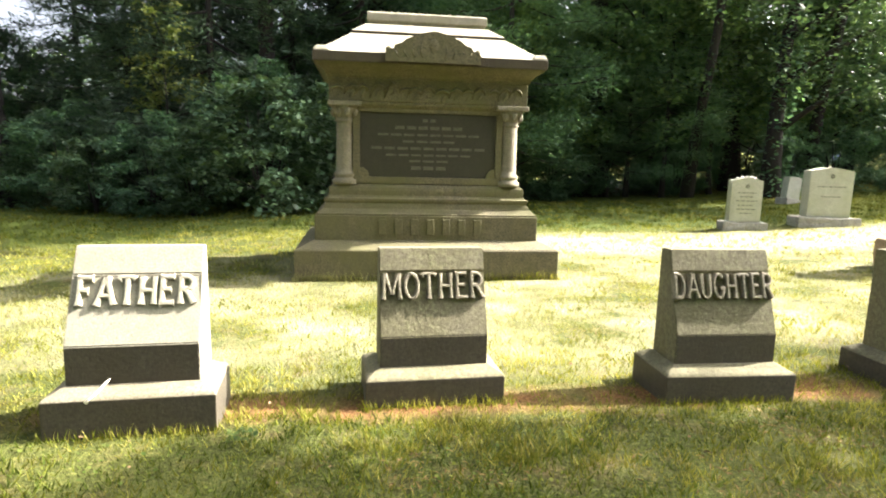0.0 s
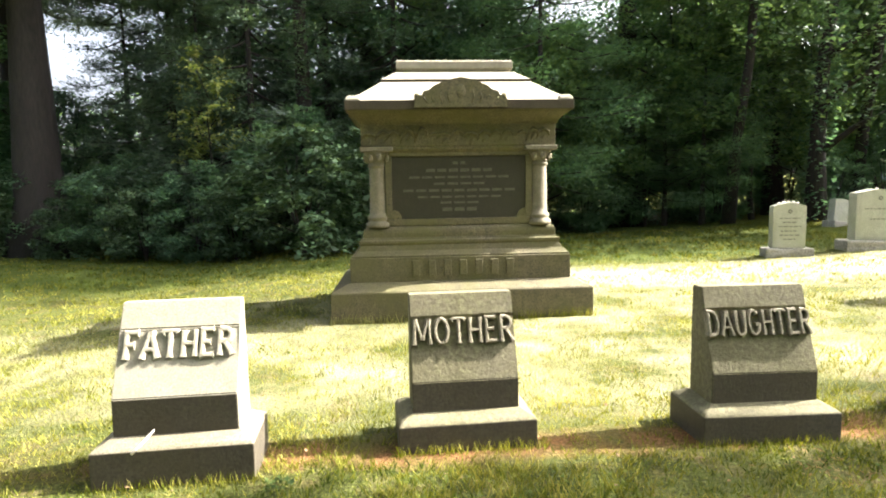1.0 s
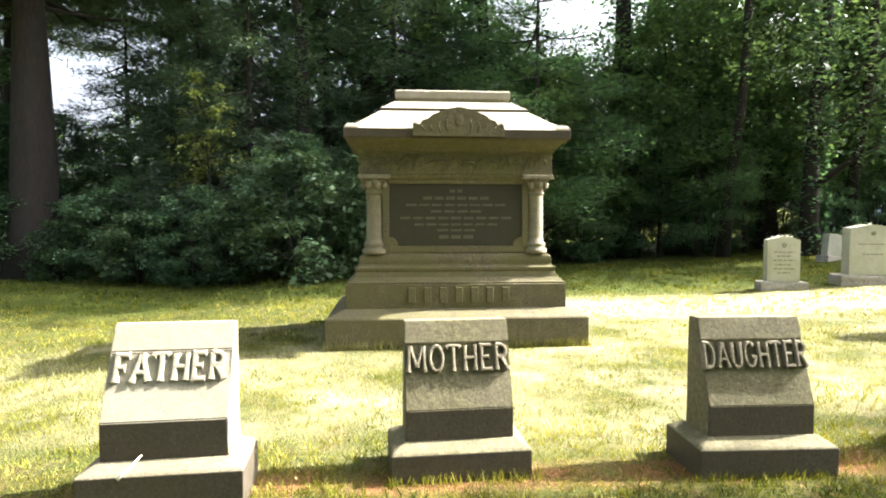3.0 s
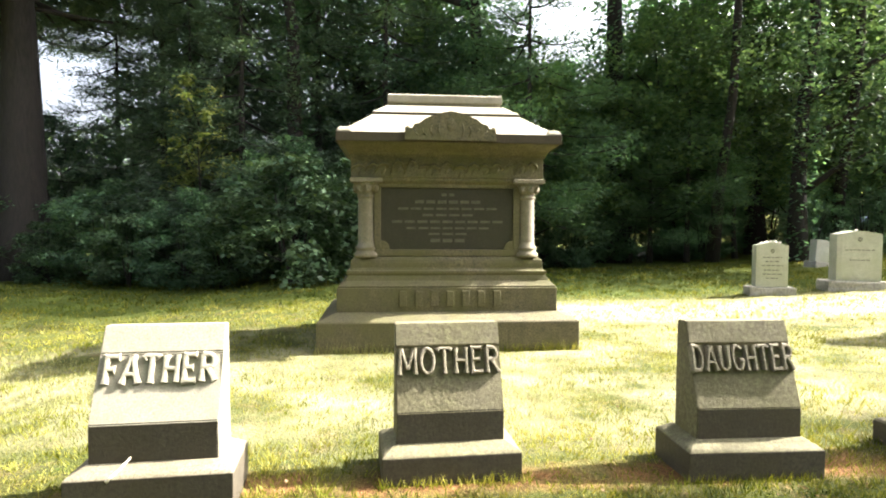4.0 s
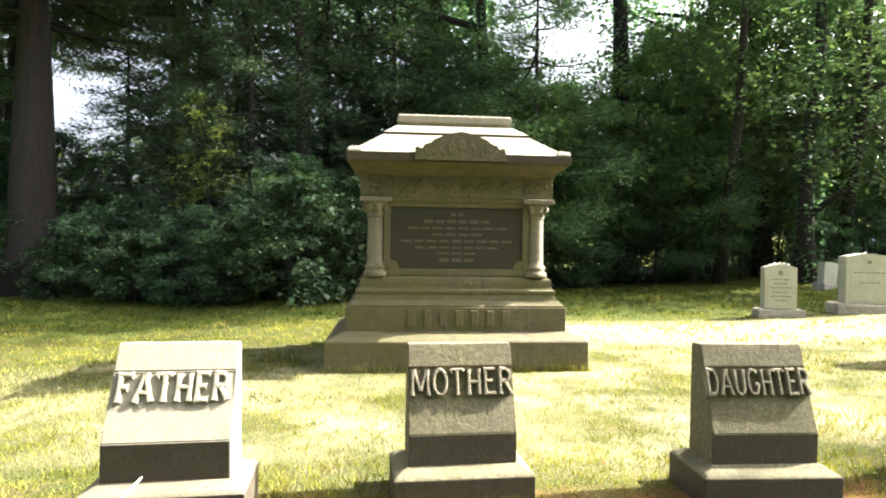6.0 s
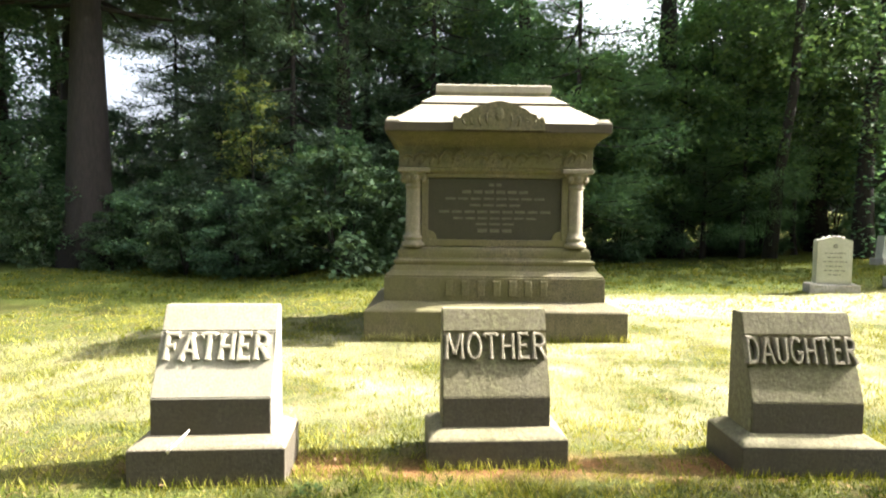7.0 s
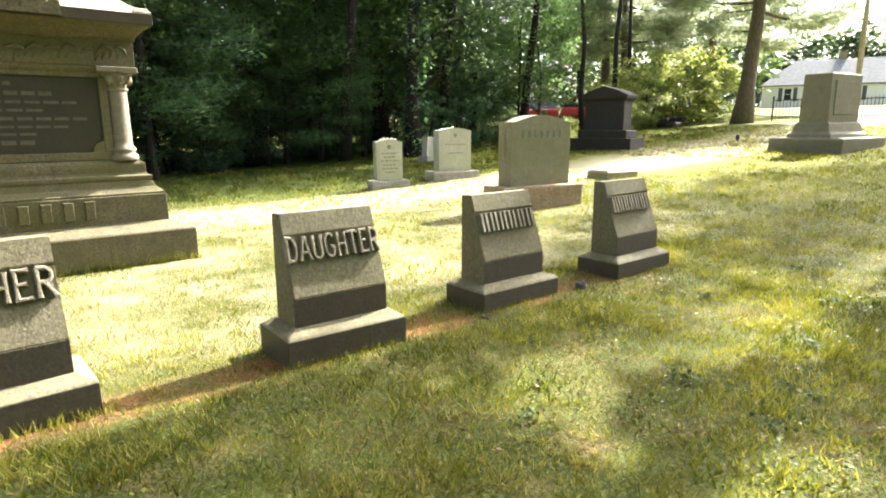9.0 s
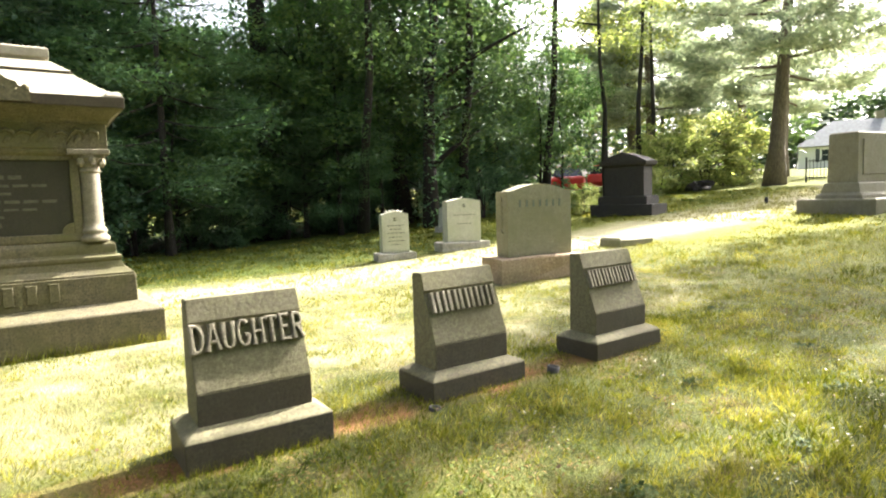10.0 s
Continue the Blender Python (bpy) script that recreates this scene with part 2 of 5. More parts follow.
M = dict(
    ground=mat("ground", ground_build),
    grass=foliage("grass", [(0.05, (0.034, 0.049, 0.0045)), (0.32, (0.108, 0.124, 0.0125)), (0.58, (0.18, 0.178, 0.03)), (0.95, (0.32, 0.295, 0.09))], 0.35, 0.6, 0.85, 3.0, gloss=0.08, octaves=7),
    # darker than grass: shade put into the blade colour
    grass_dim=foliage("grass_dim", [(0.05, (0.018, 0.031, 0.004)), (0.3, (0.055, 0.078, 0.0092)), (0.62, (0.116, 0.126, 0.019)), (0.98, (0.25, 0.215, 0.06))], 0.38, 0.65, 0.85, 3.0, gloss=0.08, octaves=7),
    clover=foliage("clover", [(0.1, (0.0287, 0.0508, 0.0098)), (0.45, (0.0615, 0.0902, 0.0164)), (0.8, (0.1394, 0.1558, 0.0328))], 0.35, 0.7, 2.0, gloss=0.1),
    # dry blades, made paler to carry the strong sunlight
    sun_straw=foliage("sun_straw_blades", [(0.12, (0.106, 0.111, 0.031)), (0.45, (0.185, 0.184, 0.064)), (0.8, (0.295, 0.28, 0.13))], 0.3, 0.6, 1.2),
    granite=stone("granite", (0.132, 0.118, 0.074), (0.08, 0.07, 0.044), (0.092, 0.083, 0.038), 0.65, 70, 0.9, 0.9, (0.19, 0.178, 0.094)),
    # darker granite: shade put into the colour of bases and upright fronts
    shade_stone=stone("shaded_granite", (0.066, 0.056, 0.041), (0.04, 0.034, 0.026), (0.05, 0.04, 0.024), 0.6, 70, 0.65, 0.6),
    # paler granite: bright sun put into the colour of the FATHER marker
    lit=stone("lit_granite", (0.27, 0.25, 0.195), (0.18, 0.165, 0.125), (0.205, 0.187, 0.13), 0.4, 110, 0.9, 0.35),
    brown=stone("brown_granite", (0.124, 0.107, 0.06), (0.048, 0.042, 0.026), (0.085, 0.08, 0.03), 0.8, 60, 0.85, 0.9),
    deep_brown=stone("deep_brown_granite", (0.065, 0.05, 0.033), (0.03, 0.024, 0.016), (0.046, 0.04, 0.018), 0.6, 90, 0.85, 0.7),
    tablet=stone("tablet_stone", (0.034, 0.03, 0.018), (0.02, 0.018, 0.011), (0.03, 0.029, 0.013), 0.5, 120, 0.7),
    # paler than the dies: sun caught by raised faces put into the colour
    letter=stone("letter_stone", (0.215, 0.19, 0.14), (0.085, 0.073, 0.053), (0.145, 0.127, 0.072), 0.5, 110, 0.9, 0.9),
    pale=stone("pale_granite", (0.38, 0.38, 0.32), (0.24, 0.245, 0.2), (0.27, 0.29, 0.19), 0.5),
    pitch=stone("rock_pitch", (0.36, 0.34, 0.3), (0.17, 0.16, 0.14), (0.2, 0.2, 0.16), 0.4, 40, 0.95, 1.0),
    # paler granite: sun on the monument's roof put into the colour
    roof_lit=stone("sunlit_roof_granite", (0.3, 0.275, 0.22), (0.17, 0.15, 0.115), (0.21, 0.19, 0.12), 0.5),
    redstone=stone("red_base", (0.34, 0.25, 0.165), (0.17, 0.115, 0.075), (0.25, 0.215, 0.15), 0.4, 40, 0.95, 1.0),
    grey=stone("grey_granite", (0.23, 0.21, 0.16), (0.12, 0.108, 0.08), (0.16, 0.145, 0.095), 0.5, 60),
    # paler granite: sunlight put into the tone of columns and FATHER's wash
    weathered=stone("sunned_granite", (0.2, 0.178, 0.13), (0.09, 0.078, 0.054), (0.12, 0.105, 0.058), 0.5, 110, 0.9, 0.7),
    tan=stone("tan_granite", (0.26, 0.24, 0.165), (0.15, 0.138, 0.092), (0.18, 0.172, 0.088), 0.6, 90),
    dark=stone("dark_granite", (0.042, 0.037, 0.032), (0.018, 0.016, 0.014), (0.034, 0.033, 0.027), 0.4, 120, 0.8),
    ink=plain("inscription", (0.13, 0.135, 0.105), 0.9, 0, 0.2),
    gold=plain("pale_inscription", (0.066, 0.06, 0.038), 0.8, 0, 0.3),
    leaf_dark=foliage("leaf_dark", [(0.1, (0.0504, 0.0952, 0.0694)), (0.45, (0.0952, 0.168, 0.1098)), (0.8, (0.1568, 0.2408, 0.1344))], 0.56, 0.45, tint=(1.1, 1.25, 0.75), gloss=0.35),
    leaf_mid=foliage("leaf_mid", [(0.1, (0.055, 0.09, 0.04)), (0.45, (0.085, 0.135, 0.05)), (0.8, (0.155, 0.205, 0.066))], 0.5, 0.45, gloss=0.5),
    # leaf colour raised to stand in for sun behind the leaves
    leaf_backlit=foliage("leaf_backlit", [(0.1, (0.08, 0.12, 0.035)), (0.45, (0.18, 0.23, 0.08)), (0.8, (0.38, 0.39, 0.19))], 0.6, tint=(1.42, 1.38, 0.8)),
    leaf_edge=foliage("leaf_edge", [(0.1, (0.055, 0.105, 0.058)), (0.45, (0.1, 0.175, 0.085)), (0.8, (0.175, 0.245, 0.105))], 0.55, tint=(1.2, 1.25, 0.7), gloss=0.25),
    leaf_far=foliage("leaf_far", [(0.1, (0.036, 0.065, 0.039)), (0.45, (0.064, 0.114, 0.063)), (0.8, (0.118, 0.178, 0.085))], 0.3, 0.42, gloss=0.3),
    needle=foliage("needle", [(0.1, (0.039, 0.0676, 0.052)), (0.45, (0.0754, 0.1248, 0.0832)), (0.8, (0.13, 0.1885, 0.117))], 0.3),
    needle_green=foliage("needle_green", [(0.1, (0.05, 0.1, 0.06)), (0.45, (0.09, 0.165, 0.085)), (0.8, (0.15, 0.23, 0.11))], 0.45, 0.45, tint=(1.15, 1.3, 0.7), gloss=0.5),
    # needle colour raised likewise: backlight put into the paleness
    needle_backlit=foliage("needle_backlit", [(0.1, (0.2, 0.24, 0.17)), (0.45, (0.33, 0.37, 0.27)), (0.8, (0.48, 0.5, 0.39))], 0.5, tint=(1.1, 1.15, 0.95)),
    bark=bark("bark", (0.03, 0.024, 0.02), (0.011, 0.009, 0.008)),
    bark_red=bark("pine_bark", (0.17, 0.135, 0.105), (0.06, 0.046, 0.038)),
    white=plain("white_clapboard", (0.8, 0.8, 0.78), 0.6, 0, 0.04),
    roof=plain("grey_shingle", (0.17, 0.18, 0.18), 0.95, 0, 0.2, 3),
    glass=plain("dark_glass", (0.03, 0.035, 0.04), 0.08, 0, 0.1),
    shutter=plain("shutter_grey", (0.08, 0.09, 0.1), 0.6),
    iron=plain("black_iron", (0.015, 0.015, 0.016), 0.75),
    wood=plain("weathered_wood", (0.3, 0.25, 0.19), 0.9, 0, 0.25, 6),
    red=plain("red_paint", (0.55, 0.03, 0.03), 0.3, 0, 0.05),
    blue=plain("blue_paint", (0.05, 0.07, 0.16), 0.3, 0, 0.05),
    rubber=plain("rubber", (0.02, 0.02, 0.02), 0.8),
    pebble=stone("pebble", (0.55, 0.53, 0.49), (0.35, 0.33, 0.3), (0.4, 0.38, 0.33), 0.3, 60),
    twig=plain("bleached_twig", (0.6, 0.55, 0.45), 0.8),
    dead_leaf=plain("dead_leaf", (0.13, 0.075, 0.035), 0.8, 0, 0.4, 3),
    petal=plain("pale_leaf", (0.22, 0.205, 0.12), 0.6, 0, 0.35, 30),
    thatch=foliage("thatch", [(0.1, (0.04, 0.022, 0.01)), (0.45, (0.11, 0.068, 0.026)), (0.8, (0.2, 0.14, 0.055))], 0.1, 0.8, 2.0, gloss=0.1),
    weed=foliage("weed", [(0.1, (0.015, 0.03, 0.01)), (0.45, (0.03, 0.052, 0.014)), (0.8, (0.06, 0.08, 0.02))], 0.25, 0.7, gloss=0.1),
)


# ---------------------------------------------------------------- mesh helpers
def link(name, me, material, parent=None, m=None, label=""):
    ob = new(name, me)
    if material is not None and not me.materials:
        me.materials.append(material)
    if parent is not None:
        ob.parent = parent
    if m is not None:
        ob.matrix_basis = m
    if label:
        ob["label"] = label
    return ob


def part(name, bm, material, parent, label="", m=None):
    me = bpy.data.meshes.new(name)
    bmesh.ops.recalc_face_normals(bm, faces=bm.faces)
    bm.to_mesh(me)
    bm.free()
    return link(name, me, material, parent, m, label)


def thing(name, m, label, category, group="", kind=""):
    return tagged(new_at(name, m), label, category, group, kind)


def new_at(name, m):
    ob = new(name)
    ob.empty_display_size = 0.1
    ob.matrix_basis = m
    return ob


def array_mesh(name, verts, faces):
    """A mesh from arrays: verts (n, 3), faces (m, k), all faces alike."""
    me = bpy.data.meshes.new(name)
    n, k = faces.shape
    me.vertices.add(len(verts))
    me.vertices.foreach_set("co", np.ascontiguousarray(verts, dtype=np.float32).ravel())
    me.loops.add(n * k)
    me.loops.foreach_set("vertex_index", np.ascontiguousarray(faces, dtype=np.int32).ravel())
    me.polygons.add(n)
    me.polygons.foreach_set("loop_start", np.arange(0, n * k, k, dtype=np.int32))
    me.polygons.foreach_set("loop_total", np.full(n, k, dtype=np.int32))
    me.update(calc_edges=True)
    return me


def rings(levels, bevel=0.0):
    """A solid from stacked rectangles (z, half width, half depth, y of the middle)."""
    bm = bmesh.new()
    last = None
    for z, hw, hd, yc in levels:
        row = [bm.verts.new((x, yc + y, z)) for x, y in ((-hw, -hd), (hw, -hd), (hw, hd), (-hw, hd))]
        if last:
            for k in range(4):
                bm.faces.new((last[k], last[(k + 1) % 4], row[(k + 1) % 4], row[k]))
        else:
            bm.faces.new(row[::-1])
        last = row
    bm.faces.new(last)
    if bevel:
        bmesh.ops.bevel(bm, geom=[e for e in bm.edges], offset=bevel, segments=2, affect="EDGES", profile=0.6, clamp_overlap=True)
    return bm


def box(x0, x1, y0, y1, z0, z1, bevel=0.0):
    bm = rings([(z0, (x1 - x0) / 2, (y1 - y0) / 2, (y0 + y1) / 2), (z1, (x1 - x0) / 2, (y1 - y0) / 2, (y0 + y1) / 2)], bevel)
    bmesh.ops.translate(bm, verts=bm.verts, vec=((x0 + x1) / 2, 0, 0))
    return bm


def worn(bm, cuts, amount, scale=9.0, seed=0.0):
    """Subdivide and push the surface about a little, as rough or weathered stone."""
    bmesh.ops.subdivide_edges(bm, edges=bm.edges, cuts=cuts, use_grid_fill=True)
    bm.normal_update()
    for v in bm.verts:
        v.co += v.normal * amount * noise.noise(v.co * scale + Vector((seed, seed * 1.7, seed * 0.3)))
    return bm


def lathe(profile, x, y, segments=14):
    bm = bmesh.new()
    last = None
    for r, z in profile:
        row = [bm.verts.new((x + r * math.cos(2 * math.pi * k / segments), y + r * math.sin(2 * math.pi * k / segments), z)) for k in range(segments)]
        if last:
            for k in range(segments):
                bm.faces.new((last[k], last[(k + 1) % segments], row[(k + 1) % segments], row[k]))
        else:
            bm.faces.new(row[::-1])
        last = row
    bm.faces.new(last)
    for f in bm.faces:
        f.smooth = len(f.verts) == 4
    return bm


def extrude_poly(pts, depth, axis="y", at=0.0):
    """A plate from an outline; axis y: outline in x, z; axis x: outline in y, z."""
    bm = bmesh.new()
    def co(a, b, d):
        return (a, d, b) if axis == "y" else (d, a, b)
    front = [bm.verts.new(co(a, b, at)) for a, b in pts]
    back = [bm.verts.new(co(a, b, at + depth)) for a, b in pts]
    bm.faces.new(front)
    bm.faces.new(back[::-1])
    n = len(pts)
    for k in range(n):
        bm.faces.new((front[k], back[k], back[(k + 1) % n], front[(k + 1) % n]))
    return bm


def tube(bm, pts, radii, segments=8):
    """A tapered tube along points, added to bm."""
    pts, radii = [Vector([float(c) for c in p]) for p in pts], [float(r) for r in radii]
    last = None
    for k, (p, r) in enumerate(zip(pts, radii)):
        way = (pts[min(k + 1, len(pts) - 1)] - pts[max(k - 1, 0)]).normalized()
        a = way.cross(Vector((0.13, 0.31, 0.94)) if abs(way.z) < 0.9 else Vector((1, 0, 0))).normalized()
        b = way.cross(a)
        row = [bm.verts.new(p + r * (a * math.cos(2 * math.pi * s / segments) + b * math.sin(2 * math.pi * s / segments))) for s in range(segments)]
        if last:
            for s in range(segments):
                f = bm.faces.new((last[s], last[(s + 1) % segments], row[(s + 1) % segments], row[s]))
                f.smooth = True
        else:
            bm.faces.new(row[::-1])
        last = row
    bm.faces.new(last)
    return bm


def rise(x, y):
    """Height of the ground: level round the graves, dipping to the west, rising gently towards the road."""
    u, v = x - 6.5, x - 28.0
    w = np.clip((-0.3 - x) / 3.5, 0, 1)
    return -0.26 * w * w * (3 - 2 * w) + 0.055 * (np.sqrt(u * u + 4) + u) / 2 - 0.015 * (np.sqrt(v * v + 9) + v) / 2 + 0.012 * np.sin(x * 0.9 + 0.4) * np.cos(y * 0.7)


def at_ground(x, y, yaw=0.0, sink=0.0):
    return pose(x, y, float(rise(x, y)) - sink, 0, 0, yaw)


# ---------------------------------------------------------------- ground
def build_ground():
    inner = np.concatenate([np.linspace(-14, 24, 153)])
    outer = np.array([30, 38, 50, 70, 100, 160, 300, 700.0])
    xs = np.concatenate([-14 - (outer[::-1] - 24), inner, outer])
    ys = np.concatenate([-6 - (outer[::-1] - 24), np.linspace(-6, 24, 121), outer])
    gx, gy = np.meshgrid(xs, ys)
    far = np.clip((np.hypot(gx - 4, gy - 6) - 70) / 200, 0, 1)
    rng = np.random.default_rng(4)
    gz = rise(np.minimum(gx, 95), gy) + rng.normal(0, 0.004, gx.shape) * (far == 0)
    verts = np.stack([gx, gy, gz], -1).reshape(-1, 3)
    w, h = len(xs), len(ys)
    i = (np.arange(h - 1)[:, None] * w + np.arange(w - 1)).ravel()
    me = array_mesh("ground", verts, np.stack([i, i + 1, i + w + 1, i + w], -1))
    me.polygons.foreach_set("use_smooth", np.ones(len(me.polygons), dtype=bool))
    tagged(link("ground", me, M["ground"]), "sunlit mown cemetery lawn with dry patches and litter", "lawn", kind="structure")


build_ground()

# ---------------------------------------------------------------- grave markers
# strokes of raised rustic capitals in a box one high: polylines
def arc(cx, cz, rx, rz, a0, a1, n=9):
    return [(cx + rx * math.cos(radians(a0 + (a1 - a0) * k / n)), cz + rz * math.sin(radians(a0 + (a1 - a0) * k / n))) for k in range(n + 1)]


STROKES = {
    "F": (0.6, [[(0.08, 0), (0.08, 1)], [(0.0, 0.98), (0.6, 0.98)], [(0.08, 0.52), (0.45, 0.52)]]),
    "A": (0.72, [[(0.02, 0), (0.36, 1)], [(0.36, 1), (0.7, 0)], [(0.16, 0.33), (0.56, 0.33)]]),
    "T": (0.68, [[(0.34, 0), (0.34, 0.98)], [(0, 0.9), (0.1, 0.98), (0.58, 0.98), (0.68, 0.9)]]),
    "H": (0.68, [[(0.08, 0), (0.08, 1)], [(0.6, 0), (0.6, 1)], [(0.08, 0.5), (0.6, 0.5)]]),
    "E": (0.6, [[(0.08, 0), (0.08, 1)], [(0.0, 0.98), (0.56, 0.98)], [(0.08, 0.52), (0.46, 0.52)], [(0.0, 0.02), (0.6, 0.04)]]),
    "R": (0.66, [[(0.08, 0), (0.08, 1)], [(0.08, 0.98)] + arc(0.3, 0.75, 0.27, 0.23, 90, -90) + [(0.08, 0.5)], [(0.3, 0.5), (0.64, 0.0)]]),
    "M": (0.92, [[(0.06, 0), (0.12, 1)], [(0.12, 1), (0.46, 0.2)], [(0.46, 0.2), (0.8, 1)], [(0.8, 1), (0.86, 0)]]),
    "O": (0.72, [arc(0.36, 0.5, 0.32, 0.48, 100, 460, 18)]),
    "D": (0.7, [[(0.08, 0), (0.08, 1)], [(0.0, 0.98), (0.24, 0.98)] + arc(0.28, 0.5, 0.36, 0.48, 80, -80, 10) + [(0.0, 0.02)]]),
    "U": (0.7, [[(0.08, 1), (0.08, 0.3)] + arc(0.35, 0.3, 0.27, 0.28, 180, 360, 8) + [(0.62, 1)]]),
    "G": (0.72, [arc(0.36, 0.5, 0.32, 0.48, 45, 330, 14) + [(0.66, 0.4)], [(0.44, 0.42), (0.72, 0.42)]]),
}


def letter_mesh(char, height, width, thick, relief):
    w0, strokes = STROKES[char]
    bm = bmesh.new()
    for line in strokes:
        pts = [Vector((x / w0 * width, 0, z * height)) for x, z in line]
        # finer steps, so that the ends can flare
        fine = []
        for a, b in zip(pts, pts[1:]):
            n = 4 if len(pts) == 2 else 1
            fine += [a.lerp(b, k / n) for k in range(n)]
        fine.append(pts[-1])
        total, n = len(fine) - 1, 6
        last = None
        for k, p in enumerate(fine):
            way = (fine[min(k + 1, total)] - fine[max(k - 1, 0)]).normalized()
            side = Vector((way.z, 0, -way.x))
            f = thick / 2 * (1 + 0.55 * (abs(2 * k / total - 1) ** 4))
            row = [bm.verts.new(p + side * f * c - Vector((0, relief * s, 0))) for c, s in ((-1.15, -0.1), (-1, 0.7), (-0.45, 1), (0.45, 1), (1, 0.7), (1.15, -0.1))]
            if last:
                for j in range(n - 1):
                    bm.faces.new((last[j], last[j + 1], row[j + 1], row[j]))
            else:
                bm.faces.new(row)
            last = row
        bm.faces.new(last[::-1])
    return bm


HB, YL, YT, ZT, DT = 0.135, 0.076, 0.228, 0.725, 0.085      # marker: base, lower face, slant and top


def marker(x, y, z, yaw, size, text, bars, label, lean=0.0, seed=1.0, rock="granite", fill=0.94, ZL=0.32, cut=0.014, thick=0.0165, drop=0.01, relief=0.031):
    root = thing("grave_marker", pose(x, y, z, 0, 0, yaw), label, "gravestone", "row of slant grave markers")
    hb, w = 0.336 * size, 0.525 * size
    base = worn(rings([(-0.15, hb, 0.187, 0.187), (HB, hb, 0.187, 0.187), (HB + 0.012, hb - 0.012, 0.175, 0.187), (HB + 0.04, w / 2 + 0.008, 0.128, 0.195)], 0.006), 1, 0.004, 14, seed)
    foot = part("base", base, M["shade_stone"], root)
    foot.data.materials.append(M["weathered" if rock == "lit" else "granite"])
    for f in foot.data.polygons:                # sloping wash paler: sunlight put into the colour by face direction
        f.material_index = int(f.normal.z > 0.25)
    yt = YT + lean
    n = Vector((yt - YL, ZT - ZL))
    n.normalize()
    down = -n                                   # along the slant, from the top
    length = math.hypot(yt - YL, ZT - ZL)
    out = Vector((-n.y, n.x))                   # away from the slant
    def on(s, o=0.0):
        p = Vector((yt, ZT)) + down * s + out * o
        return (p.x, p.y)
    prof = [(YT + DT + lean * 0.4, HB - 0.01), (YT + DT + lean * 0.4, ZT - 0.004), (yt, ZT), on(0.1 + drop), on(0.106 + drop, -cut), (YL, ZL), (YL, HB - 0.01)]
    bm = extrude_poly(prof, w, "x", -w / 2)
    for v in bm.verts:                          # slight taper to the top
        v.co.x *= 1.0 - 0.012 * (v.co.z - HB) / (ZT - HB)
    bmesh.ops.bevel(bm, geom=bm.edges[:], offset=0.004, segments=2, affect="EDGES", clamp_overlap=True)
    bmesh.ops.triangulate(bm, faces=[f for f in bm.faces if len(f.verts) > 4])
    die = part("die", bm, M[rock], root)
    die.data.materials.append(M["shade_stone"])
    for f in die.data.polygons:                 # upright front darker than the slant: shade put into the colour
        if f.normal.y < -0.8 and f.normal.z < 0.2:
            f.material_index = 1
    # raised lettering on the sunk field
    tall, span = 0.122, w * fill
    line = on(0.112 + drop + tall + 0.003, -cut)
    turn = math.degrees(math.atan2(n.x, n.y))
    plane = pose(0, line[0], line[1], -turn, 0, 0)
    if text:
        widths = [STROKES[c][0] for c in text]
        gap = 0.16
        unit = span / (sum(widths) + gap * (len(text) - 1))
        cx = -span / 2
        for c, wd in zip(text, widths):
            part("letter", letter_mesh(c, tall, wd * unit, thick, relief), M["lit" if rock == "lit" else "letter"], die, "", plane @ pose(cx, 0, 0))
            cx += (wd + gap) * unit
    for k in range(bars):
        step = span * 0.97 / bars
        for side in (-0.26, 0.2):
            bx = -span / 2 + step * (k + 0.56 + side)
            part("letter_bar", box(bx - thick * 0.62, bx + thick * 0.62, -relief, 0.002, 0.0, tall, 0.004), M["letter"], die, "", plane)
    return root


marker(-0.018, 2.83, 0.03, 3.6, 0.995, "FATHER", 0, "slant granite grave marker lettered FATHER in bright sun", 0.045, 1, "lit", 0.885, 0.338, 0.006, 0.022, 0.028, 0.02)
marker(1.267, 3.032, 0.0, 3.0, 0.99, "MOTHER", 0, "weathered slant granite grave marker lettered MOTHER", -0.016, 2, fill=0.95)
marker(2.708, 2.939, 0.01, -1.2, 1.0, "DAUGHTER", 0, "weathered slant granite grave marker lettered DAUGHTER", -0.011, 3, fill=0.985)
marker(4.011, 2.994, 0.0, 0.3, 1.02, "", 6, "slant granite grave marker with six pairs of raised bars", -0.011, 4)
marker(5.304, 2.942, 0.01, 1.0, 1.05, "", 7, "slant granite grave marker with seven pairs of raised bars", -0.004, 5)

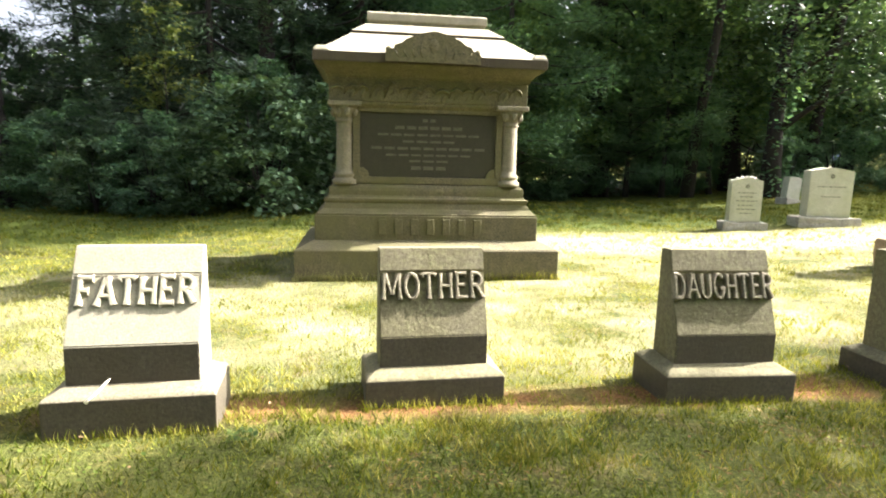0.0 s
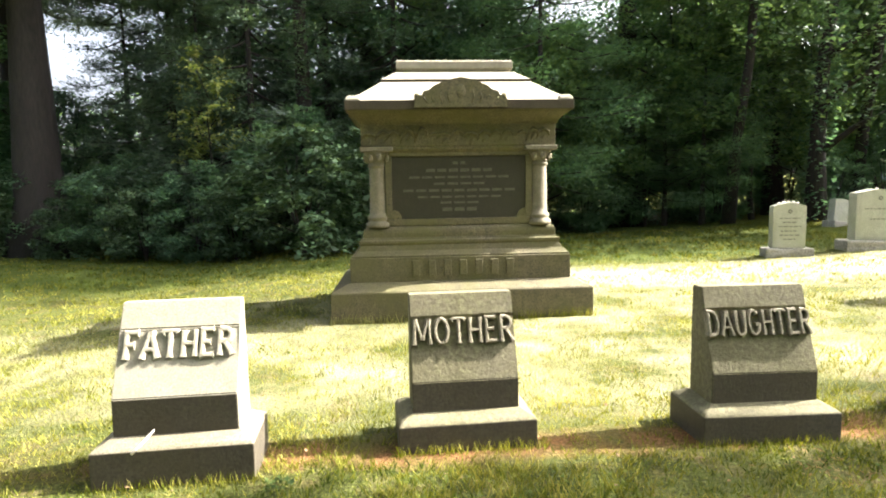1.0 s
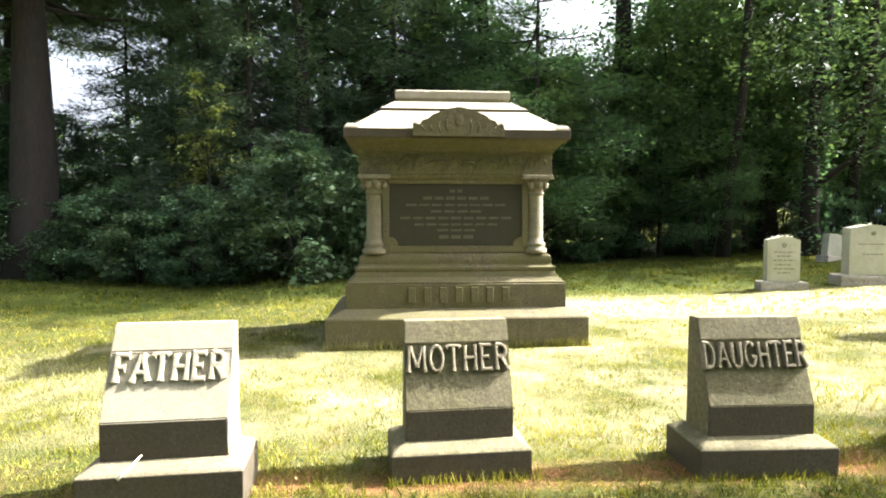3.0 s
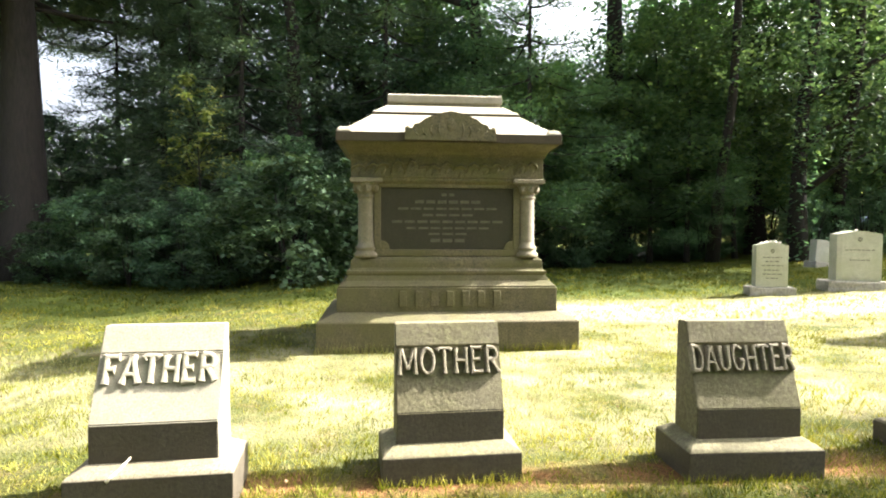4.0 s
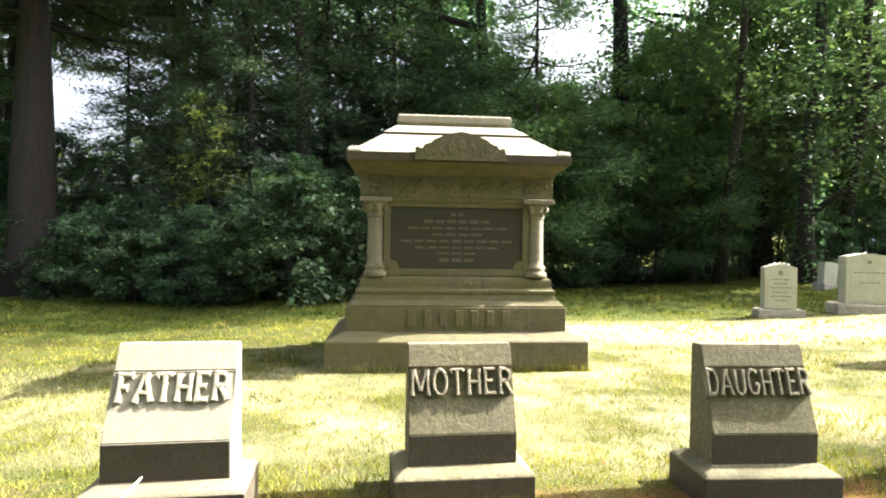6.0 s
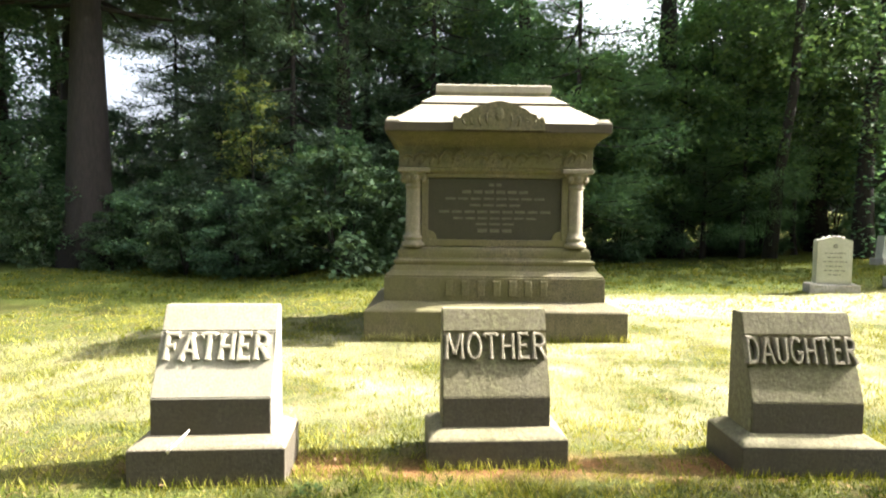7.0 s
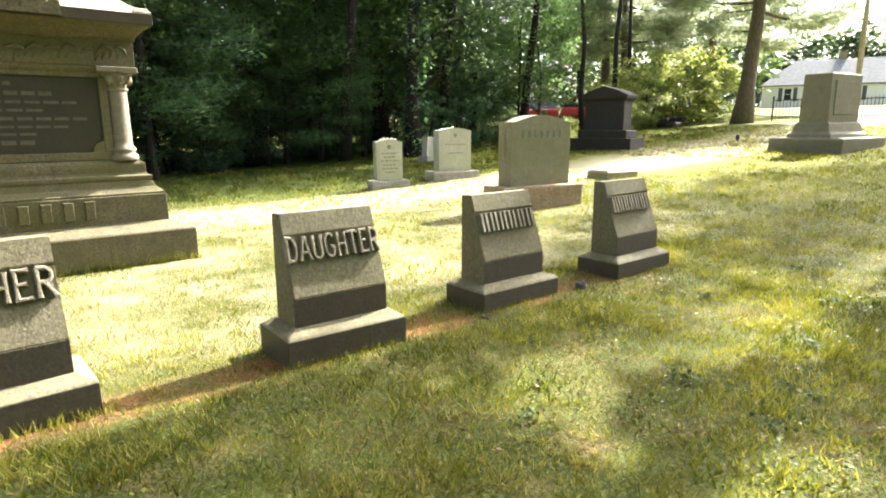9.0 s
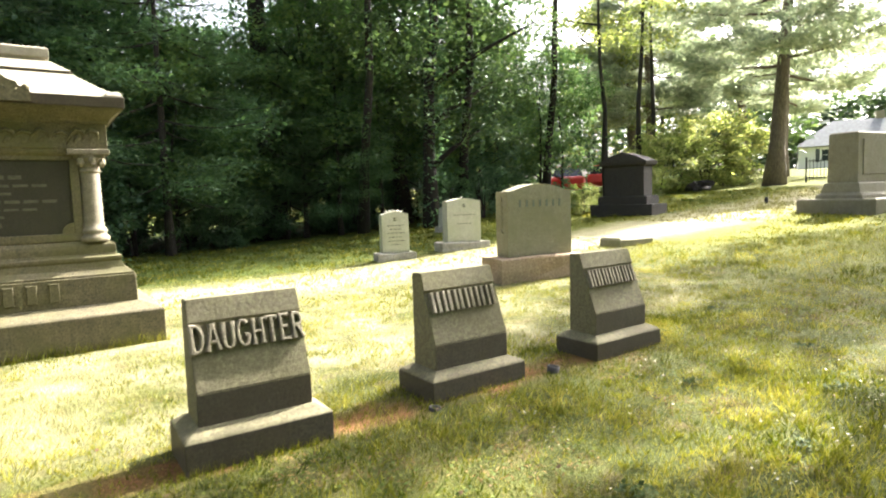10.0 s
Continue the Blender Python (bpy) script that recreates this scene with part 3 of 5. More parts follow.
# ---------------------------------------------------------------- family monument
def monument():
    X, Y, H = 1.55, 5.85, 0.84
    root = thing("family_monument", pose(X, Y, 0.0), "large brown granite family monument with columns and hipped cap", "monument")
    def ring(z, hw, front):
        return (z, hw, H - front, H)
    part("base", worn(rings([ring(-0.2, 1.25, 0), ring(0.285, 1.25, 0), ring(0.3, 1.237, 0.013), ring(0.366, 1.075, 0.172)], 0.008), 1, 0.004, 6, 1), M["brown"], root)
    plinth = part("plinth", rings([ring(0.36, 1.074, 0.17), ring(0.597, 1.072, 0.17)], 0.008), M["brown"], root)
    part("moulding", rings([ring(0.597, 1.06, 0.182), ring(0.612, 1.062, 0.18), ring(0.625, 1.045, 0.195), ring(0.66, 1.005, 0.225), ring(0.715, 0.972, 0.24), ring(0.73, 0.985, 0.23), ring(0.755, 0.985, 0.23), ring(0.765, 0.955, 0.25), ring(0.785, 0.945, 0.26)], 0.003), M["brown"], root)
    part("pedestal", rings([ring(0.785, 0.945, 0.26), ring(0.83, 0.945, 0.26), ring(0.86, 0.94, 0.265), ring(0.89, 0.9, 0.285)], 0.004), M["brown"], root)
    die = part("die", rings([ring(0.88, 0.8, 0.31), ring(1.66, 0.8, 0.31)], 0.004), M["brown"], root)
    # raised frame round the sunk tablet, with notched lower corners
    fx, z0, z1, fy = 0.655, 0.962, 1.568, 0.285
    part("frame_rail", box(-0.72, 0.72, fy, 0.33, 0.895, z0, 0.008), M["brown"], die)
    part("frame_rail", box(-0.72, 0.72, fy, 0.33, z1, 1.655, 0.008), M["brown"], die)
    for s in (-1, 1):
        a, b = sorted((s * fx, s * 0.72))
        part("frame_stile", box(a, b, fy, 0.33, z0, z1, 0.006), M["brown"], die)
        part("frame_corner", extrude_poly([(s * fx, z0), (s * (fx - 0.09), z0)] + [(s * (fx - 0.09 * math.cos(a)), z0 + 0.09 * math.sin(a)) for a in (0.5, 0.9, 1.2)] + [(s * fx, z0 + 0.09)], 0.05, "y", fy + 0.004), M["brown"], die)
    part("cove_moulding", extrude_poly([(0.33, 1.654), (0.258, 1.654), (0.258, 1.64), (0.266, 1.622), (0.282, 1.604), (0.3, 1.594), (0.33, 1.59)], 1.36, "x", -0.68), M["brown"], die)
    tablet = part("tablet", box(-0.66, 0.66, 0.302, 0.33, 0.95, 1.575), M["tablet"], die)
    lines = ((1.5, 0.075, 0.03), (1.43, 0.335, 0.032), (1.363, 0.5, 0.022), (1.3, 0.26, 0.022), (1.235, 0.56, 0.026), (1.172, 0.42, 0.02), (1.115, 0.2, 0.02), (1.05, 0.18, 0.036))
    for z, half, tall in lines:
        cells = max(2, round(half * 2 / 0.12))
        for k in range(cells):
            a = -half + 2 * half * k / cells
            part("inscription_bar", box(a + 0.012, a + 2 * half / cells - 0.012, 0.2985, 0.304, z - tall / 2, z + tall / 2), M["gold"], tablet)
    # corner columns, paler than the die: sunlight put into the colour
    for sx in (-1, 1):
        for front in (True, False):
            cy = 0.345 if front else 2 * H - 0.345
            col = part("column", lathe([(0.115, 0.885), (0.12, 0.9), (0.12, 0.925), (0.1, 0.94), (0.095, 0.955), (0.108, 0.97), (0.104, 0.99), (0.086, 1.005), (0.083, 1.05), (0.079, 1.45), (0.08, 1.465), (0.092, 1.472), (0.092, 1.484), (0.08, 1.492), (0.088, 1.53), (0.112, 1.575), (0.135, 1.612)], sx * 0.795, cy, 24), M["weathered"], root)
            part("abacus", box(sx * 0.795 - 0.155, sx * 0.795 + 0.155, cy - 0.14, cy + 0.14, 1.612, 1.656, 0.008), M["weathered"], col)
            for k in range(8):
                a = 2 * math.pi * k / 8 + 0.2
                p = Vector((sx * 0.795 + 0.108 * math.cos(a), cy + 0.108 * math.sin(a), 1.555))
                leaf = bmesh.new()
                bmesh.ops.create_icosphere(leaf, subdivisions=1, radius=0.033, matrix=Matrix.Translation(p) @ Matrix.Diagonal((1, 1, 1.5, 1)))
                part("carved_leaf", leaf, M["weathered"], col)
    frieze = part("frieze", rings([ring(1.656, 0.938, 0.255), ring(1.668, 0.942, 0.25), ring(1.865, 0.942, 0.25)], 0.004), M["brown"], root)
    rng = random.Random(7)
    for k in range(15):                         # carved running leaves in low relief
        cx, tip, y = -0.85 + 1.7 * k / 14 + rng.uniform(-0.025, 0.025), rng.uniform(-0.035, 0.02), rng.uniform(-0.006, 0.004)
        bm = bmesh.new()
        tube(bm, [(cx - 0.075, 0.254 + y, 1.70 - tip), (cx - 0.055, 0.25 + y, 1.765), (cx - 0.005, 0.248 + y, 1.815 + tip), (cx + 0.045, 0.25 + y, 1.79 + tip), (cx + 0.055, 0.254 + y, 1.745)], [0.006, 0.014, 0.019, 0.016, 0.007], 7)
        part("carved_leaf", bm, M["brown"], frieze)
        bm = bmesh.new()
        bmesh.ops.create_icosphere(bm, subdivisions=2, radius=0.04, matrix=Matrix.Translation((cx, 0.255 + y, 1.735 + tip)) @ Matrix.Rotation(radians(35 + rng.uniform(-15, 15)), 4, "Y") @ Matrix.Diagonal((0.5, 0.3, 1.0, 1)))
        part("carved_leaf", bm, M["brown"], frieze)
    part("cornice", rings([ring(1.865, 0.955, 0.24), ring(1.885, 0.96, 0.235), ring(1.905, 0.97, 0.215), ring(1.935, 1.0, 0.15), ring(1.96, 1.035, 0.09), ring(1.975, 1.055, 0.065), ring(1.98, 1.056, 0.064)], 0.002), M["brown"], root)
    part("fascia", rings([ring(1.98, 1.069, 0.05), ring(2.066, 1.069, 0.05)], 0.004), M["deep_brown"], root)
    # roof and cap paler than the front, with the sun painted in
    roof = part("roof", rings([ring(2.066, 1.062, 0.058), ring(2.08, 1.04, 0.08), ring(2.15, 0.93, 0.2), ring(2.302, 0.73, 0.435)], 0.004), M["roof_lit"], root)
    part("roof_step", rings([ring(2.296, 0.742, 0.424), ring(2.322, 0.742, 0.424)], 0.003), M["deep_brown"], roof)
    part("upper_roof", rings([ring(2.322, 0.738, 0.43), ring(2.33, 0.724, 0.446), ring(2.42, 0.6, 0.59)], 0.003), M["roof_lit"], roof)
    part("cap", rings([ring(2.415, 0.56, 0.625), ring(2.44, 0.57, 0.62), ring(2.452, 0.588, 0.605), ring(2.462, 0.592, 0.6), ring(2.525, 0.592, 0.6), ring(2.541, 0.58, 0.612)], 0.004), M["roof_lit"], root)
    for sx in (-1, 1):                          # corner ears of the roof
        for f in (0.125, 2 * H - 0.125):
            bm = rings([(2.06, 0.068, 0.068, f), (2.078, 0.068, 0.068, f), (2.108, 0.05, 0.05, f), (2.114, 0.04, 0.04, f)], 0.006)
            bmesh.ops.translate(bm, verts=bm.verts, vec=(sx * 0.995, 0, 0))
            part("corner_ear", bm, M["roof_lit"], roof)
    half = [(0.43, 1.995), (0.43, 2.075), (0.395, 2.1), (0.36, 2.108), (0.345, 2.14), (0.29, 2.155), (0.25, 2.19), (0.19, 2.215), (0.13, 2.24), (0.06, 2.256)]
    gable = part("pediment", extrude_poly([(-x, z) for x, z in half] + [(0, 2.268)] + half[::-1], 0.16, "y", 0.025), M["brown"], root)
    bm = bmesh.new()
    bmesh.ops.create_icosphere(bm, subdivisions=2, radius=0.062, matrix=Matrix.Translation((0, 0.03, 2.14)) @ Matrix.Diagonal((0.8, 0.25, 1.15, 1)))
    part("carved_shield", bm, M["brown"], gable)
    for s in (-1, 1):
        for k in range(4):
            bm = bmesh.new()
            tube(bm, [(s * (0.1 + 0.07 * k), 0.033, 2.03), (s * (0.12 + 0.075 * k), 0.031, 2.09), (s * (0.1 + 0.07 * k), 0.033, 2.19 - 0.034 * k)], [0.009, 0.013, 0.006], 7)
            part("carved_leaf", bm, M["brown"], gable)
        bm = bmesh.new()
        bmesh.ops.create_icosphere(bm, subdivisions=2, radius=0.028, matrix=Matrix.Translation((s * 0.405, 0.06, 2.102)))
        part("scroll_end", bm, M["brown"], gable)
    for k in range(7):                          # raised surname as plain bars
        cx = -0.44 + 0.152 * k
        part("letter_bar", box(cx - 0.036, cx + 0.036, 0.154, 0.175, 0.415, 0.567, 0.006), M["brown"], plinth)


monument()


# ---------------------------------------------------------------- other stones
def star(parent, x, z, y, r, material):
    for turn in (90, 270):
        pts = [(x + r * math.cos(radians(turn + 120 * k)), z + r * math.sin(radians(turn + 120 * k))) for k in range(3)]
        bm = bmesh.new()
        for a, b in zip(pts, pts[1:] + pts[:1]):
            tube(bm, [(a[0], y, a[1]), (b[0], y, b[1])], [r * 0.13] * 2, 4)
        part("carved_star", bm, material, parent)


def pebble(m, r, seed):
    bm = bmesh.new()
    bmesh.ops.create_icosphere(bm, subdivisions=2, radius=r)
    for v in bm.verts:
        v.co += v.normal * r * 0.25 * noise.noise(v.co / r * 0.8 + Vector((seed, 0, 0)))
        v.co.z *= 0.7
    ob = part("pebble", bm, M["pebble"], None, "", m)
    tagged(ob, "small rounded grey pebble resting on a headstone", "pebble", "pebbles on headstones")


def headstone(x, y, yaw, w, th, h, base, label, material, bar_rows, pebbles, serp=0.05, star_at=True, base_mat="pitch", tilt=0.0):
    """base: width, depth, height."""
    m = at_ground(x, y, yaw) @ pose(0, 0, 0, 0, tilt, 0)
    root = thing("headstone", m, label, "gravestone", "upright headstones behind the path")
    bw, bd, bh = base
    part("base", worn(rings([(-0.12, bw / 2, bd / 2, 0), (bh - 0.02, bw / 2, bd / 2, 0), (bh, bw / 2 - 0.012, bd / 2 - 0.012, 0)], 0.01), 2, 0.022, 11, x), M[base_mat], root)
    top = [(-w / 2, h - serp), (-w / 2 + 0.1 * w, h - serp + 0.003)] + [(-0.4 * w + 0.8 * w * k / 10, h - serp + serp * math.sin(math.pi * k / 10) ** 0.8) for k in range(1, 10)] + [(w / 2 - 0.1 * w, h - serp + 0.003), (w / 2, h - serp)]
    bm = extrude_poly([(-w / 2, bh)] + top + [(w / 2, bh)], th, "y", -th / 2)
    bmesh.ops.bevel(bm, geom=bm.edges[:], offset=0.007, segments=2, affect="EDGES", clamp_overlap=True)
    die = part("die", bm, material, root)
    f = -th / 2
    if bar_rows:
        inset = box(-w * 0.41, w * 0.41, f - 0.004, f + 0.01, bh + 0.05, h - serp - 0.03, 0.002)
        face = part("inscription_panel", inset, material, die)
        if star_at:
            star(face, 0, h - serp - 0.09, f - 0.006, 0.038, M["ink"])
        for z, half in bar_rows:
            words, at = random.Random(int(100 * z + 10 * w)), -half * w
            while at < half * w - 0.02:
                long = min(words.uniform(0.03, 0.075), half * w - at)
                part("inscription_bar", box(at, at + long, f - 0.008, f, bh + z * (h - bh) - 0.009, bh + z * (h - bh) + 0.009), M["ink"], face)
                at += long + 0.018
    for k in range(pebbles):
        px = (k - (pebbles - 1) / 2) * 0.07
        pebble(m @ pose(px, 0.0, h - abs(px) * 0.15 + 0.012, 0, 0, 40 * k), 0.024 + 0.006 * (k % 2), x + k)
    return root, die


headstone(7.2, 9.48, -12, 0.5, 0.17, 0.86, (0.72, 0.3, 0.13), "small pale grey headstone with a carved star and pebbles on top", M["pale"], [(0.66, 0.3), (0.57, 0.22), (0.48, 0.34), (0.38, 0.26), (0.29, 0.3), (0.2, 0.18)], 5)
headstone(8.73, 9.52, -12, 0.7, 0.25, 0.98, (1.0, 0.4, 0.15), "broad pale grey headstone with rock-pitched base and pebble", M["pale"], [(0.62, 0.33), (0.42, 0.22)], 1)
headstone(11.0, 13.3, 20, 0.5, 0.16, 0.62, (0.62, 0.3, 0.1), "small old headstone leaning back at the wood edge", M["pale"], [], 0, 0.02, False, "pitch", 6)
root, die = headstone(7.28, 5.98, -10, 0.97, 0.29, 1.22, (1.3, 0.5, 0.3), "large tan headstone with serpentine top on reddish base", M["tan"], [], 0, 0.09, False, "redstone")
for k in range(7):
    bx = -0.3 + 0.1 * k
    part("letter_bar", box(bx - 0.016, bx + 0.016, -0.149, -0.143, 0.93, 1.02), M["ink"], die)
bm = bmesh.new()                                # carved sprays on the edge of the tan stone
for k in range(6):
    tube(bm, [(-0.49, -0.04 + 0.02 * (k % 2), 0.6 + 0.08 * k), (-0.5, 0.03 - 0.04 * (k % 2), 0.68 + 0.08 * k)], [0.012, 0.004], 6)
part("carved_spray", bm, M["tan"], die)


def dark_monument():
    m = at_ground(15.63, 11.0, -78)
    root = thing("dark_monument", m, "dark grey granite monument with gabled top in shade", "monument")
    part("base", worn(rings([(-0.2, 0.9, 0.5, 0), (0.3, 0.9, 0.5, 0)], 0.015), 1, 0.02, 8, 2), M["dark"], root)
    part("plinth", rings([(0.3, 0.72, 0.38, 0), (0.5, 0.72, 0.38, 0), (0.53, 0.66, 0.33, 0)], 0.01), M["dark"], root)
    part("die", rings([(0.52, 0.58, 0.27, 0), (1.32, 0.58, 0.27, 0)], 0.01), M["dark"], root)
    part("cornice", rings([(1.32, 0.6, 0.29, 0), (1.38, 0.68, 0.36, 0), (1.46, 0.7, 0.38, 0)], 0.006), M["dark"], root)
    bm = extrude_poly([(-0.7, 1.46), (-0.4, 1.6), (0, 1.72), (0.4, 1.6), (0.7, 1.46)], 0.74, "y", -0.37)
    part("gable_top", bm, M["dark"], root)


dark_monument()


def grey_monument():
    m = at_ground(17.07, 5.9, -6.3)
    root = thing("grey_monument", m, "tall grey granite die on a broad stepped base", "monument")
    part("base", worn(rings([(-0.2, 0.99, 0.81, 0), (0.24, 0.99, 0.81, 0), (0.27, 0.97, 0.79, 0)], 0.015), 1, 0.015, 8, 3), M["grey"], root)
    part("plinth", rings([(0.26, 0.84, 0.48, 0), (0.34, 0.83, 0.47, 0), (0.4, 0.77, 0.4, 0), (0.58, 0.74, 0.36, 0), (0.62, 0.72, 0.33, 0)], 0.01), M["grey"], root)
    part("die", rings([(0.62, 0.7, 0.31, 0), (1.66, 0.68, 0.3, 0), (1.69, 0.65, 0.27, 0)], 0.012), M["grey"], root)
    part("die_panel", box(-0.5, 0.5, -0.325, -0.29, 0.78, 1.52, 0.008), M["grey"], root)


grey_monument()
root = thing("ledger_stone", at_ground(10.5, 7.05, -8), "low sunlit ledger stone lying in the lawn", "gravestone")
part("slab", worn(rings([(-0.1, 0.38, 0.26, 0), (0.1, 0.38, 0.26, 0), (0.14, 0.34, 0.22, 0)], 0.012), 1, 0.01, 8, 5), M["tan"], root)

# ---------------------------------------------------------------- trees and shrubs
def leaf_arrays(rng, pos, size, flat=0.6, droop=0.3, wide=0.34):
    """Folded four-cornered leaves at pos."""
    n = len(pos)
    yaw = rng.uniform(0, 2 * math.pi, n)
    d = np.stack([np.cos(yaw), np.sin(yaw), rng.normal(-droop, 0.35, n)], -1)
    d /= np.linalg.norm(d, axis=1)[:, None]
    up = np.stack([rng.normal(0, 1 - flat, n), rng.normal(0, 1 - flat, n), np.ones(n)], -1)
    w = np.cross(d, up)
    w /= np.linalg.norm(w, axis=1)[:, None] + 1e-9
    nrm = np.cross(w, d)
    s = (size * rng.uniform(0.6, 1.35, n))[:, None]
    v = np.stack([pos, pos + d * s * 0.5 + w * s * wide + nrm * s * 0.1, pos + d * s, pos + d * s * 0.5 - w * s * wide + nrm * s * 0.1], 1)
    return v.reshape(-1, 3), np.arange(4 * n).reshape(-1, 4)


def clumps(rng, centres, radii, per, flat=0.65):
    """Leaf places in loose clumps, thicker towards the outside."""
    out = []
    for c, r in zip(centres, radii):
        p = rng.normal(0, 1, (per, 3))
        p /= np.linalg.norm(p, axis=1)[:, None]
        p *= (rng.uniform(0.15, 1, per) ** 0.5)[:, None]
        out.append(np.array(c) + p * np.array([r, r, r * flat]))
    return np.concatenate(out)


def stem(root, name, pts, radii, material, segments=9, label=""):
    return part(name, tube(bmesh.new(), pts, radii, segments), material, root, label)


def broadleaf(name, seed, height, crown_from, spread, leaf, count, per, material, bark_mat, label, trunk_r=0.16, limbs=6, multi=False, ivy=0, skew=0.0, foot=0.0):
    """A leafy tree or shrub, built at the origin."""
    rng = np.random.default_rng(seed)
    root = thing(name, Matrix.Identity(4), label, "shrub" if "shrub" in name else "tree")
    lean = rng.normal(0, 0.03, 2) * height
    stems = 4 if multi else 1
    for k in range(stems):
        a = rng.uniform(0, 6.28)
        off = np.array([math.cos(a), math.sin(a)]) * (0.35 * spread if multi else 0)
        top = height * (0.8 if not multi else 0.7)
        pts = [(off[0] * t * 1.2 + lean[0] * t + rng.normal(0, 0.02) * height * 0.3, off[1] * t * 1.2 + lean[1] * t + rng.normal(0, 0.02) * height * 0.3, -0.2 + (top + 0.2) * t) for t in np.linspace(0, 1, 7)]
        pts[0] = (off[0] * 0.25, off[1] * 0.25, -0.25)
        if foot:                                # trunk that leans towards its crown
            pts = [(p[0] - foot * (1 - t) ** 1.5, p[1], p[2]) for p, t in zip(pts, np.linspace(0, 1, 7))]
        stem(root, "trunk", pts, [trunk_r * (1.35 if t == 0 else 1 - 0.8 * t) for t in np.linspace(0, 1, 7)], bark_mat)
    centres, radii = [], []
    for k in range(count):
        t = rng.uniform(0, 1)
        z = crown_from + (height - crown_from) * t
        r = spread * math.sqrt(max(0.05, 1 - (2 * t - 0.85) ** 2 / 1.5)) * rng.uniform(0.25, 1.0) ** 0.6
        a = rng.uniform(0, 6.283)
        centres.append((r * math.cos(a) + lean[0] * t + skew * spread * t, r * math.sin(a) + lean[1] * t, z))
        radii.append(spread * rng.uniform(0.16, 0.36))
    for k in range(limbs):
        c = centres[k]
        z0 = max(0.3, c[2] - rng.uniform(0.25, 0.5) * math.hypot(c[0], c[1]) - 0.3)
        z0 = min(z0, height * 0.75)
        b = (lean[0] * z0 / height, lean[1] * z0 / height, z0)
        mid = tuple((p + q) / 2 + rng.normal(0, 0.08) for p, q in zip(b, c))
        stem(root, "limb", [b, mid, c], [trunk_r * 0.42, trunk_r * 0.28, trunk_r * 0.08], bark_mat, 6)
    pos = clumps(rng, centres, radii, per)
    link("crown", array_mesh("crown", *leaf_arrays(rng, pos, leaf)), material, root)
    if ivy:
        a, z = rng.uniform(0, 6.28, ivy), rng.uniform(0, 1, ivy) ** 0.8 * height * 0.75
        r = trunk_r * (1.25 - 0.6 * z / height) + rng.uniform(0, 0.16, ivy)
        pos = np.stack([r * np.cos(a) + lean[0] * z / height, r * np.sin(a) + lean[1] * z / height, z], -1)
        link("ivy", array_mesh("ivy", *leaf_arrays(rng, pos, 0.13)), M["leaf_dark"], root, None, "ivy climbing the trunk")
    return root


